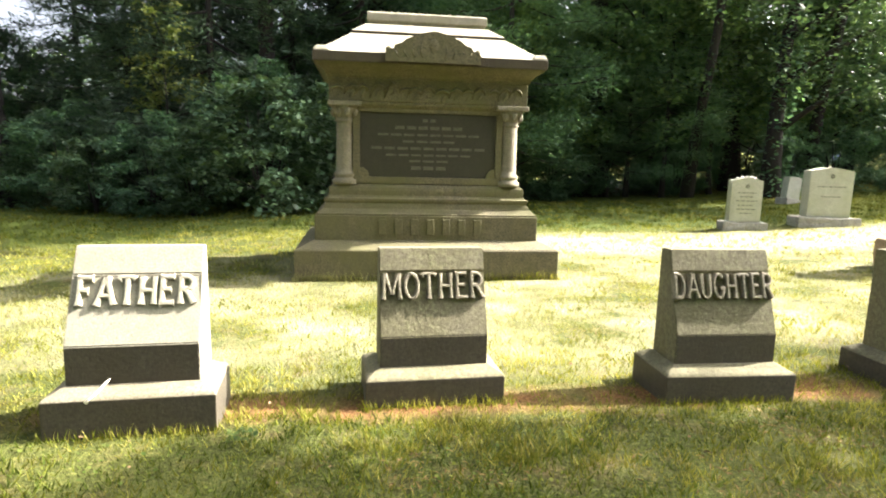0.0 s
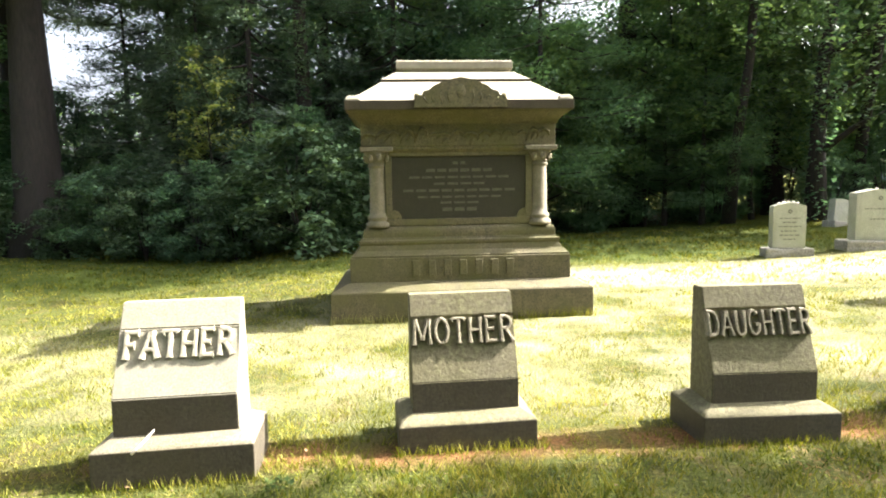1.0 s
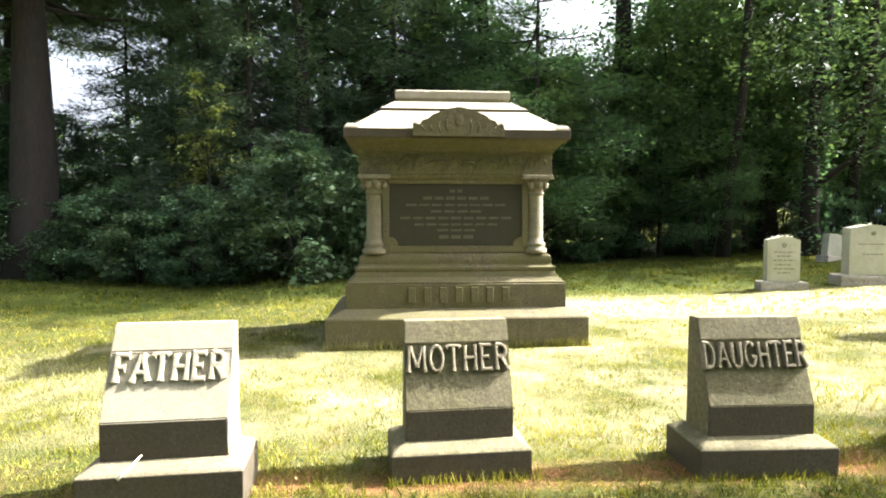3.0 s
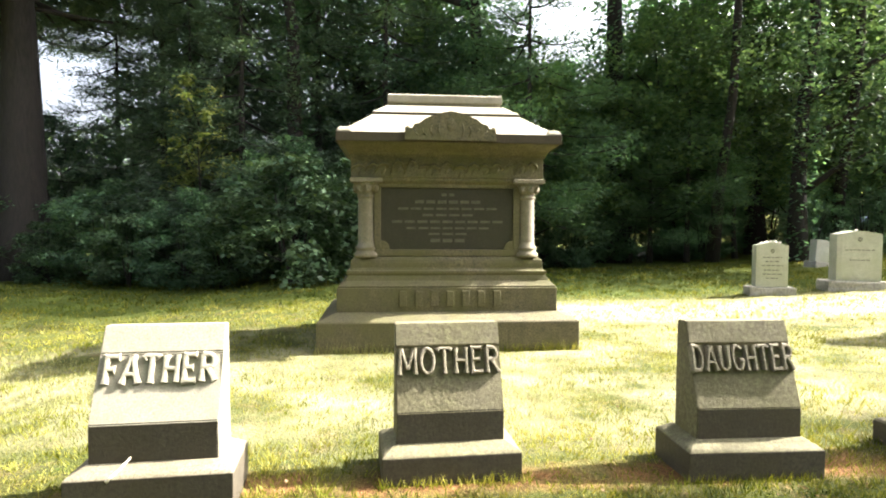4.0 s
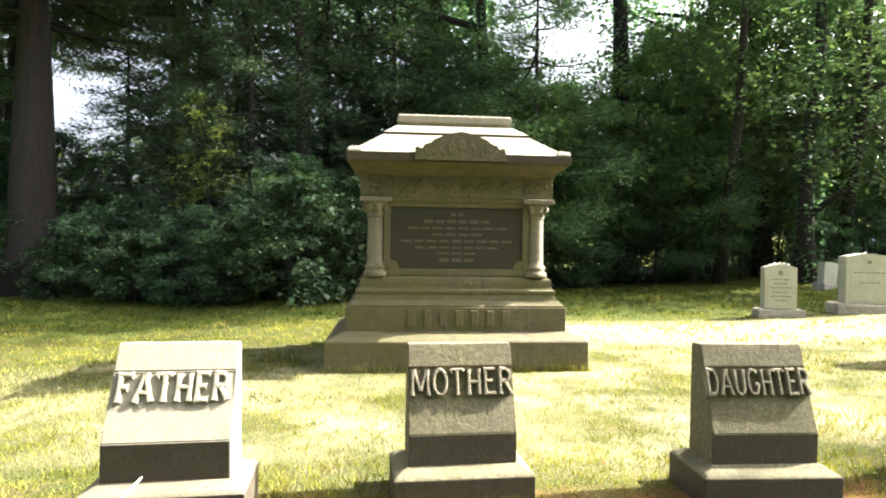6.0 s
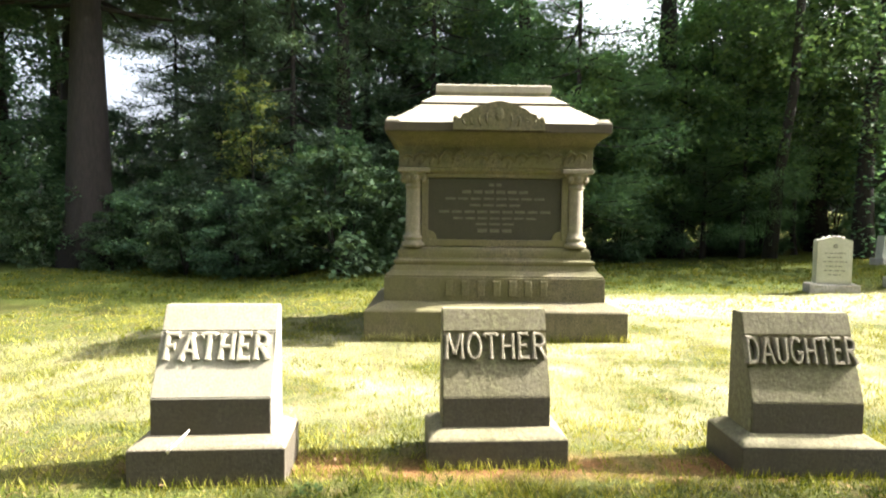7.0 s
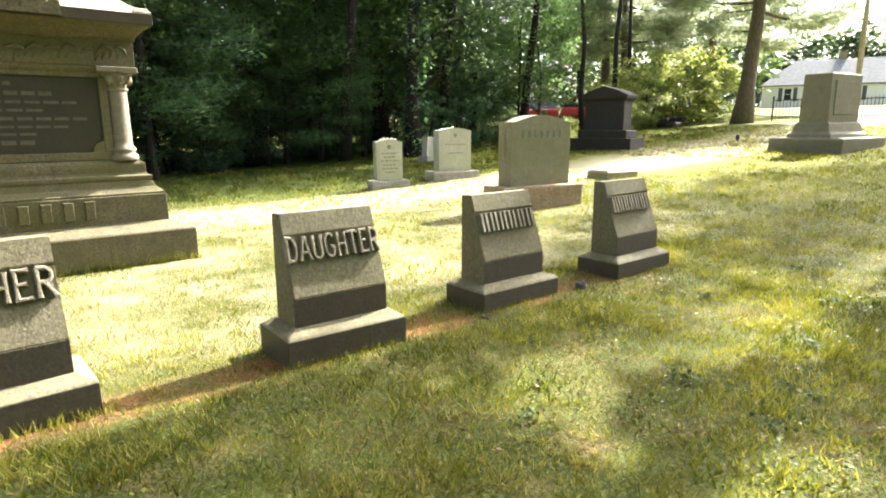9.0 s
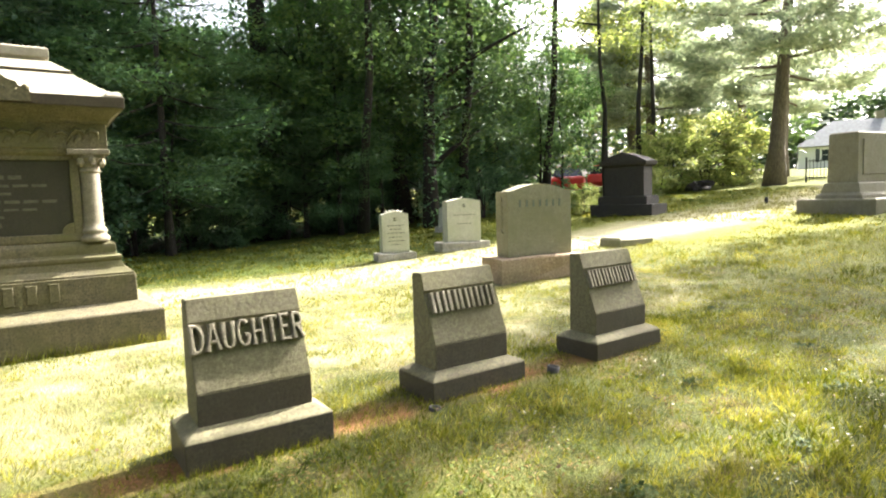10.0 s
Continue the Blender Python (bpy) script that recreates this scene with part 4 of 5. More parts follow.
def conifer(name, seed, height, from_z, reach, boughs, sprays, needle, material, bark_mat, label, trunk_r=0.3, lean=(0.0, 0.0), up=0.0):
    """A conifer with tiers of long boughs that carry flat sprays of needles."""
    rng = np.random.default_rng(seed)
    root = thing(name, Matrix.Identity(4), label, "tree")
    ts = np.linspace(0, 1, 9)
    stem(root, "trunk", [(lean[0] * t * height, lean[1] * t * height, -0.3 + (height + 0.3) * t) for t in ts], [trunk_r * (1.5 if k == 0 else 1.0 - 0.85 * t) for k, t in enumerate(ts)], bark_mat, 12)
    pos, way = [], []
    for k in range(boughs):
        t = (k + rng.uniform(0, 1)) / boughs
        z = from_z + (height - from_z) * t
        a = k * 2.4 + rng.normal(0, 0.35)
        long = reach * (1 - 0.75 * t) * rng.uniform(0.65, 1.15)
        tip_dz = long * (up + rng.normal(0, 0.1))
        b = np.array([lean[0] * z, lean[1] * z, z])
        out = np.array([math.cos(a), math.sin(a), 0])
        side = np.array([-out[1], out[0], 0])
        bend = rng.normal(0, 0.12) * long
        line = [b + out * long * s + side * bend * s * s + np.array([0, 0, tip_dz * s - 0.12 * long * math.sin(math.pi * s) * (0.5 - up)]) for s in np.linspace(0, 1, 6)]
        stem(root, "bough", [tuple(p) for p in line], [min(trunk_r * 0.2, 0.06) * (1 - 0.85 * s) + 0.008 for s in np.linspace(0, 1, 6)], bark_mat, 6)
        m = int(sprays * (0.4 + 0.6 * (1 - t)))
        s = rng.uniform(0.25, 1.0, m) ** 0.75
        idx = np.clip((s * 5).astype(int), 0, 4)
        fr = (s * 5 - idx)[:, None]
        line = np.array(line)
        on = line[idx] * (1 - fr) + line[idx + 1] * fr
        lat = rng.choice([-1, 1], m) * rng.uniform(0, 0.42, m) * long * (1.1 - s * 0.75)
        fwd = np.abs(lat) * 0.6
        p = on + side * lat[:, None] + out * fwd[:, None] + np.stack([np.zeros(m), np.zeros(m), rng.normal(0, 0.06 * long * 0.4 + 0.05, m) - 0.1 * np.abs(lat)], -1)
        for q, sgn in zip(p, np.sign(lat)):
            pos.append(q)
            way.append(out * 0.8 + side * sgn * 0.7)
    pos, way = np.array(pos), np.array(way)
    reps = 13
    n = len(pos) * reps
    p = np.repeat(pos, reps, 0) + rng.normal(0, 1, (n, 3)) * np.array([0.26, 0.26, 0.09])
    d = np.repeat(way, reps, 0) + rng.normal(0, 0.55, (n, 3)) * np.array([1, 1, 0.7])
    d /= np.linalg.norm(d, axis=1)[:, None]
    w = np.cross(d, rng.normal(0, 0.5, (n, 3)) + np.array([0, 0, 1.0]))
    w /= np.linalg.norm(w, axis=1)[:, None]
    s = (needle * rng.uniform(0.6, 1.3, n))[:, None]
    v = np.stack([p, p + d * s * 0.45 + w * s * 0.1, p + d * s, p + d * s * 0.45 - w * s * 0.1], 1).reshape(-1, 3)
    link("needles", array_mesh("needles", v, np.arange(4 * n).reshape(-1, 4)), material, root)
    return root


def plant_out(proto, places, group):
    """Copies of a plant at (x, y, yaw, scale); the first place takes the plant itself."""
    proto["group"] = group
    for k, (x, y, yaw, sc) in enumerate(places):
        m = at_ground(x, y, yaw)
        ob = proto if k == 0 else copy_thing(proto, m)
        ob.matrix_basis = m @ Matrix.Diagonal((sc, sc, sc, 1))


EDGE = "shrubs along the wood edge"
plant_out(broadleaf("shrub", 11, 2.3, 0.1, 1.15, 0.12, 60, 120, M["leaf_far"], M["bark"], "dense dark green broadleaf shrub at the wood edge", 0.04, 5, True),
          [(-0.9, 12.5, 20, 1.08), (0.5, 13.3, 130, 1.1), (-2.5, 13.2, 220, 0.75), (-4.9, 14.4, 80, 0.7), (-7.2, 15.4, 300, 0.62), (-9.6, 16.2, 30, 0.8)], EDGE)
plant_out(broadleaf("shrub", 12, 2.6, 0.05, 1.3, 0.1, 60, 110, M["leaf_dark"], M["bark"], "dark shaded understorey shrub at the wood edge", 0.04, 5, True),
          [(-3.6, 14.2, 0, 0.8), (-6.0, 15.4, 60, 0.9), (-8.6, 17.2, 100, 1.0), (-11.5, 17.5, 10, 1.1), (2.3, 14.6, 45, 1.1), (3.9, 16.0, 190, 1.0), (5.4, 17.2, 75, 1.0), (7.2, 17.6, 250, 1.05), (9.2, 18.2, 15, 1.0), (11.4, 18.6, 320, 1.0), (13.4, 18.6, 120, 1.1), (15.4, 18.8, 210, 1.0), (17.2, 18.2, 40, 0.9), (6.0, 16.4, 12, 0.75), (8.0, 17.0, 200, 0.8), (10.2, 17.1, 320, 0.75), (12.6, 15.6, 80, 0.7), (14.4, 15.9, 140, 0.75), (16.0, 15.4, 250, 0.42), (17.6, 15.4, 20, 0.4), (-1.6, 15.2, 5, 1.2), (0.9, 15.6, 290, 1.2), (-14.5, 18.5, 0, 1.3)], EDGE)
plant_out(broadleaf("understorey_tree", 13, 6.2, 0.7, 2.1, 0.125, 85, 170, M["leaf_dark"], M["bark"], "dark understorey tree with low leafy branches", 0.08, 9),
          [(1.0, 18.0, 140, 1.25), (3.6, 18.8, 210, 1.25), (6.4, 20.2, 280, 0.9), (8.8, 20.8, 20, 1.3), (11.4, 21.0, 95, 1.3), (14.0, 21.0, 170, 1.0), (-12.4, 20.5, 50, 0.8), (-11.9, 17.6, 20, 1.15), (-14.6, 20.0, 150, 1.1), (13.0, 23.6, 40, 1.1), (-2.8, 19.6, 10, 1.35), (-5.6, 20.4, 90, 1.3), (-0.6, 21.6, 310, 1.3), (5.0, 22.6, 120, 1.2), (9.5, 24.0, 260, 1.2), (0.5, 23.5, 80, 1.25), (2.3, 16.6, 33, 0.8), (7.4, 18.6, 160, 0.9), (12.6, 20.4, 300, 0.95), (17.6, 19.2, 70, 0.85), (15.4, 17.4, 230, 0.9), (3.6, 17.6, 310, 1.0), (-8.3, 18.6, 200, 0.7), (-9.8, 19.4, 20, 0.75), (-7.0, 19.0, 120, 0.78)], "understorey trees of the wood")
plant_out(broadleaf("understorey_tree", 14, 6.4, 1.6, 2.1, 0.13, 72, 120, M["leaf_edge"], M["bark"], "green leafy sapling reaching out over the lawn", 0.07, 8),
          [(4.8, 16.0, 0, 0.8), (8.4, 16.6, 80, 1.1), (11.0, 16.6, 170, 1.1), (6.6, 17.6, 15, 0.85), (9.8, 17.9, 110, 1.15), (13.0, 17.0, 250, 1.0), (18.2, 17.0, 120, 1.0), (20.0, 17.6, 200, 0.95), (10.2, 19.0, 280, 1.0), (15.2, 19.6, 330, 1.0), (19.8, 20.8, 90, 0.8), (14.9, 17.8, 20, 1.2), (17.0, 18.6, 200, 1.1), (1.6, 18.8, 130, 1.3), (4.2, 18.4, 60, 1.1), (13.2, 19.2, 10, 1.5), (16.0, 20.6, 120, 1.6)], "understorey trees of the wood")
plant_out(broadleaf("tall_tree", 15, 17.5, 8.0, 3.8, 0.2, 80, 66, M["leaf_dark"], M["bark"], "tall ivy-clad wood tree with a high dark crown", 0.3, 9, ivy=2600),
          [(0.2, 19.4, 0, 1.0), (2.4, 22.2, 70, 1.05), (12.6, 24.2, 150, 0.9), (-3.6, 20.2, 290, 1.0), (-5.0, 19.0, 100, 0.95), (-12.4, 19.2, 20, 1.05), (2.2, 25.5, 260, 1.15), (-12.8, 22.8, 330, 1.05), (-7.2, 24.5, 60, 1.05), (-2.0, 27, 15, 1.2), (-16.5, 22, 140, 1.1), (7.6, 17.4, 10, 1.15), (3.4, 16.9, 40, 0.9), (2.0, 18.6, 75, 1.0), (14.6, 17.2, 200, 0.85), (-1.4, 16.4, 20, 0.9), (11.8, 20.6, 60, 1.0), (12.4, 17.8, 310, 0.9)], "tall trees of the wood")
plant_out(broadleaf("edge_tree", 20, 15.0, 2.6, 3.5, 0.12, 105, 240, M["leaf_far"], M["bark"], "tall dark edge tree leaning out over the lawn", 0.22, 8, ivy=2600, skew=0.25),
          [(11.5, 14.7, -100, 1.0)], "edge trees leaning over the lawn")
plant_out(broadleaf("tall_tree", 16, 17.0, 7.0, 3.4, 0.17, 36, 100, M["leaf_backlit"], M["bark"], "tall slender wood tree with an airy yellow-green crown", 0.15, 8),
          [(21.0, 16.2, 0, 0.8), (16.4, 17.8, 170, 0.95), (23.9, 17.0, 150, 0.9), (27.0, 18.2, 300, 0.9)], "tall trees of the wood")
# added saplings: yellow-green leaf colour stands in for a sunlit patch
plant_out(broadleaf("sapling", 29, 4.9, 2.5, 0.75, 0.11, 26, 34, M["leaf_backlit"], M["bark"], "thin added sapling, its leaves coloured as a sunlit patch", 0.03, 5),
          [(-3.4, 14.9, 0, 1.0), (-4.0, 15.6, 120, 0.9)], "saplings at the wood edge")
# big dark conifers to the west
plant_out(conifer("hemlock", 21, 13.0, 6.9, 4.8, 56, 120, 0.2, M["needle"], M["bark"], "big dark hemlock with drooping boughs over the lawn", 0.66, (0.0, 0.0), -0.04),
          [(-8.4, 16.6, 0, 1.0), (-13.5, 15.6, 120, 1.05), (-10.65, 20.0, 60, 1.1)], "hemlocks at the wood edge")
plant_out(conifer("young_hemlock", 24, 9.5, 0.4, 3.0, 50, 56, 0.17, M["needle"], M["bark"], "dark young hemlock with drooping sprays in the wood", 0.14, (0.0, 0.0), -0.22),
          [(-2.8, 16.2, 0, 0.95), (-4.3, 16.9, 70, 0.8), (-1.0, 17.6, 140, 1.1), (-3.8, 18.6, 210, 1.15), (0.9, 16.6, 280, 1.0), (-5.4, 18.0, 30, 0.95), (-7.2, 19.3, 160, 0.86)], "young hemlocks of the wood")
plant_out(conifer("young_hemlock", 27, 8.6, 1.3, 2.7, 46, 74, 0.14, M["needle_green"], M["bark"], "green young hemlock with layered sprays at the wood edge", 0.1, (0.0, 0.0), -0.12),
          [(4.5, 15.1, 0, 1.05), (7.9, 16.8, 110, 0.66), (9.3, 16.2, 220, 0.75)], "young hemlocks of the wood")
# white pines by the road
plant_out(conifer("white_pine", 22, 14.0, 4.2, 5.2, 36, 110, 0.36, M["needle_backlit"], M["bark_red"], "tall white pine with long pale sunlit boughs", 0.32, (0.085, -0.02), 0.03),
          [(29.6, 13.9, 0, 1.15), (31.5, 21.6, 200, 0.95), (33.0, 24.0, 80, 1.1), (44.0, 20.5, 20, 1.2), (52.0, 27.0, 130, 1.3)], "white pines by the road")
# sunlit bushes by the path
plant_out(broadleaf("shrub", 17, 2.6, 0.15, 1.5, 0.13, 55, 100, M["leaf_backlit"], M["bark"], "sunlit yellow-green bush beside the path", 0.04, 6, True),
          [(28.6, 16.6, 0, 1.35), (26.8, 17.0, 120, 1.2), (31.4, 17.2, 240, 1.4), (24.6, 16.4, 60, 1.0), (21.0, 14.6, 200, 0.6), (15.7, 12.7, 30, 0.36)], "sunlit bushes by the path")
plant_out(broadleaf("roadside_tree", 19, 11.0, 1.6, 3.4, 0.2, 60, 110, M["leaf_backlit"], M["bark"], "airy sunlit yellow-green tree near the road", 0.2, 8),
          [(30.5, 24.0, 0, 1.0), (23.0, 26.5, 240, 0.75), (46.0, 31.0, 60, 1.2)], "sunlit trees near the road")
# unseen trees added to the south-east for dappled shade over the lawn
# foot shifts each trunk so its shadow stays out of the camera's view
plant_out(broadleaf("shade_tree", 18, 16.0, 7.5, 1.8, 0.16, 150, 40, M["leaf_mid"], M["bark"], "tall leafy shade tree beside the graves", 0.14, 8, foot=2.2),
          [(22.4, 5.45, 97, 0.88), (28.2, 5.2, 97, 0.95)], "shade trees beside the graves")
plant_out(broadleaf("shade_tree", 28, 10.6, 6.4, 1.0, 0.15, 84, 50, M["leaf_mid"], M["bark"], "unseen slender tree added to shade the lawn", 0.07, 6, foot=2.8),
          [(12.6, 3.2, 90, 1.02), (11.7, 3.2, 75, 1.05), (13.2, 2.0, 90, 0.7)], "slender shade trees by the row")

# wood trees with unseen crowns, offset over the lawn to shade it
plant_out(broadleaf("canopy_tree", 26, 18.0, 8.6, 2.7, 0.17, 90, 40, M["leaf_mid"], M["bark"], "tall wood tree leaning its crown over the lawn", 0.17, 8, foot=3.4),
          [(14.0, 13.2, -90, 1.0), (18.0, 13.8, -96, 0.95), (10.4, 12.9, -80, 0.9)], "canopy trees of the wood edge")


def far_woods():
    """The distant tree line all round, as one loose mass of foliage."""
    rng = np.random.default_rng(31)
    n = 720
    a = rng.uniform(0, 2 * math.pi, n)
    a[420:520], a[520:] = rng.uniform(0.34, 1.0, 100), rng.uniform(0.0, 0.4, 200)
    r = rng.uniform(62, 95, n) + 38 * ((a < 0.7) | (a > 5.9))
    r[420:520], r[520:] = rng.uniform(50, 66, 100), rng.uniform(98, 116, 200)
    c = np.stack([10 + r * np.cos(a), 10 + r * np.sin(a), rng.uniform(0.5, 11, n)], -1)
    c[:, 2] += rise(np.minimum(c[:, 0], 95), c[:, 1])
    pos = clumps(rng, c, rng.uniform(2.2, 4.6, n), 90, 0.8)
    ob = link("far_woods", array_mesh("far_woods", *leaf_arrays(rng, pos, 1.05)), M["leaf_far"])
    tagged(ob, "distant leafy tree line closing the cemetery", "trees", kind="stuff")


far_woods()


def block_south_sky():
    """Unseen foliage on the south side, added to cut the skylight."""
    rng = np.random.default_rng(33)
    n = 560
    c = np.stack([rng.uniform(-26, 36, n), rng.uniform(-16, -8, n), rng.uniform(0.5, 14, n)], -1)
    pos = clumps(rng, c, rng.uniform(1.4, 3.0, n), 80, 0.8)
    ob = link("south_foliage_block", array_mesh("south_foliage_block", *leaf_arrays(rng, pos, 0.5)), M["leaf_dark"])
    tagged(ob, "unseen foliage added to block skylight from the south", "trees", kind="stuff")


block_south_sky()


# ---------------------------------------------------------------- house, fence, pole and cars
def house():
    m = pose(82.2, 28.0, float(rise(82.0, 28.5)) - 0.15, 0, 0, -64.5)
    root = thing("house", m, "low white clapboard house with a grey roof", "house")
    w, d, h = 8.0, 4.0, 2.4
    part("wall", box(-w, w, -d, d, -0.4, h), M["white"], root)
    bm = rings([(h - 0.12, w + 0.3, d + 0.35, 0), (h, w + 0.3, d + 0.35, 0), (h + 3.0, w - 3.4, 0.08, 0)])
    roof = part("roof", bm, M["roof"], root)
    part("chimney", box(-0.4, 0.4, -0.2, 0.6, h + 2.0, h + 3.8, 0.02), M["tan"], roof)
    for side, spots in (("front", (-5.4, -2.2, 1.2)),):
        for x in spots:
            win = part("window", box(x - 0.52, x + 0.52, -d - 0.05, -d + 0.02, 0.6, 2.1), M["white"], root)
            for k in (0, 1):
                part("pane", box(x - 0.34, x + 0.34, -d - 0.06, -d - 0.045, 0.74 + 0.64 * k, 1.34 + 0.62 * k), M["glass"], win)
            for s in (-1, 1):
                part("shutter", box(x + s * 0.75 - 0.2, x + s * 0.75 + 0.2, -d - 0.06, -d + 0.01, 0.58, 2.1), M["shutter"], win)
    garage = part("garage_door", box(3.2, 6.4, -d - 0.06, -d + 0.02, 0.0, 2.15), M["white"], root)
    for k in range(4):
        part("door_panel", box(3.3, 6.3, -d - 0.075, -d - 0.055, 0.08 + 0.52 * k, 0.52 + 0.52 * k, 0.01), M["white"], garage)
    for y in (-1.8, 1.8):
        win = part("window", box(-w - 0.05, -w + 0.02, y - 0.5, y + 0.5, 0.8, 2.0), M["white"], root)
        for k in (0, 1):
            part("pane", box(-w - 0.06, -w - 0.045, y - 0.42, y + 0.42, 0.87 + 0.57 * k, 1.4 + 0.53 * k), M["glass"], win)
        for s in (-1, 1):
            part("shutter", box(-w - 0.06, -w + 0.01, y + s * 0.72 - 0.2, y + s * 0.72 + 0.2, 0.78, 2.02), M["shutter"], win)


house()


def fence(x0, y0, x1, y1):
    z = float(rise((x0 + x1) / 2, (y0 + y1) / 2))
    yaw = math.degrees(math.atan2(y1 - y0, x1 - x0))
    long = math.hypot(x1 - x0, y1 - y0)
    root = thing("iron_fence", pose(x0, y0, z, 0, 0, yaw), "black iron picket fence along the road", "fence")
    for zz in (0.14, 0.9):
        part("rail", box(0, long, -0.02, 0.02, zz, zz + 0.04), M["iron"], root)
    proto = box(-0.011, 0.011, -0.011, 0.011, 0.03, 1.02)
    me = bpy.data.meshes.new("picket")
    proto.to_mesh(me)
    proto.free()
    me.materials.append(M["iron"])
    for k in range(int(long / 0.14)):
        link("picket", me, None, root, pose(0.14 * k, 0, 0))
    post = box(-0.035, 0.035, -0.035, 0.035, -0.2, 1.1)
    me = bpy.data.meshes.new("post")
    post.to_mesh(me)
    post.free()
    me.materials.append(M["iron"])
    for k in range(int(long / 2.4) + 1):
        link("post", me, None, root, pose(2.4 * k, 0, 0))


fence(31.2, 13.25, 33.2, 8.67)
root = thing("utility_pole", at_ground(37.4, 11.9), "weathered wooden utility pole by the road", "utility pole")
part("pole", tube(bmesh.new(), [(0, 0, -0.5), (0.02, 0, 9.5)], [0.15, 0.1], 10), M["wood"], root)
for z, y in ((4.7, -14.0), (5.1, -14.0), (5.5, -13.0)):
    part("cable", tube(bmesh.new(), [(0, 0, z), (4.5, y * 0.5, z - 0.25), (9.0, y, z)], [0.016] * 3, 5), M["iron"], root)
part("cross_arm", box(-1.1, 1.1, -0.06, 0.06, 8.7, 8.85), M["wood"], root)


def car(x, y, yaw, paint, label):
    root = thing("parked_car", at_ground(x, y, yaw), label, "car", "parked cars behind the wood")
    body = rings([(0.28, 2.05, 0.8, 0), (0.5, 2.2, 0.88, 0), (0.85, 2.15, 0.86, 0), (0.95, 2.05, 0.8, 0)], 0.06)
    part("body", body, paint, root)
    part("cabin", rings([(0.94, 1.25, 0.76, 0), (1.42, 0.8, 0.62, 0), (1.47, 0.7, 0.56, 0)], 0.04), M["glass"], root)
    part("roof_panel", rings([(1.45, 0.78, 0.6, 0), (1.5, 0.7, 0.54, 0)], 0.02), paint, root)
    for wx in (-1.35, 1.35):
        for wy in (-0.82, 0.82):
            bm = lathe([(0.2, -0.1), (0.33, -0.1), (0.34, 0.0), (0.33, 0.1), (0.2, 0.1)], 0, 0, 16)
            part("wheel", bm, M["rubber"], root, "", pose(wx, wy, 0.33, 90, 0, 0))


car(25.6, 22.6, 40, M["red"], "red car parked beyond the trees")
car(29.6, 23.6, 40, M["red"], "second red car parked beyond the trees")
car(24.6, 29.4, 30, M["blue"], "dark blue car parked beyond the trees")

# ---------------------------------------------------------------- small things in the lawn
# second cup is added where there is only a dark hole
for x, y, r, h in ((4.56, 2.97, 0.04, 0.07), (3.63, 2.93, 0.035, 0.03)):
    root = thing("flower_vase", pose(x, y, 0.0, 4, 6, 0), "dark metal flower vase sunk beside a marker", "vase", "sunk grave vases")
    part("cup", lathe([(r * 0.7, -0.05), (r * 0.95, 0.0), (r, h), (r * 0.82, h), (r * 0.7, 0.01)], 0, 0, 14), M["rubber"], root)
root = thing("brush_pile", at_ground(26.0, 15.4, 30), "low pile of dark cut logs under the bushes", "logs")
logs = random.Random(12)
for k in range(9):
    a, x, y, z = logs.uniform(-0.5, 0.5), logs.uniform(-1.0, 1.0), logs.uniform(-0.3, 0.3), 0.12 + 0.1 * (k % 3)
    half = logs.uniform(0.5, 0.9)
    part("log", tube(bmesh.new(), [(x - half * math.cos(a), y - half * math.sin(a), z), (x, y + 0.04, z + 0.03), (x + half * math.cos(a), y + half * math.sin(a), z)], [logs.uniform(0.07, 0.13)] * 3, 8), M["bark"], root)
root = thing("marker_stake", at_ground(19.2, 9.0), "short dark stake standing in the lawn", "stake")
part("stake", lathe([(0.045, -0.1), (0.05, 0.16), (0.04, 0.18)], 0, 0, 8), M["iron"], root)
twig = part("twig", tube(bmesh.new(), [(-0.18, 2.815, 0.158), (-0.15, 2.85, 0.187), (-0.112, 2.894, 0.23)], [0.007, 0.006, 0.004], 6), M["twig"], None)
tagged(twig, "bleached twig lying across the marker's base", "twig")


def thatch_field(x, y):
    """Above about 0.3 where the turf is worn to brown thatch."""
    return np.sin(x * 3.1 + 1.9 * np.sin(y * 2.6 + 0.7)) * np.sin(y * 4.3 + 1.5 * np.sin(x * 2.2)) + 0.45 * np.sin(x * 11.0 + y * 7.0) * np.sin(y * 12.0 - x * 5.0) - 0.25


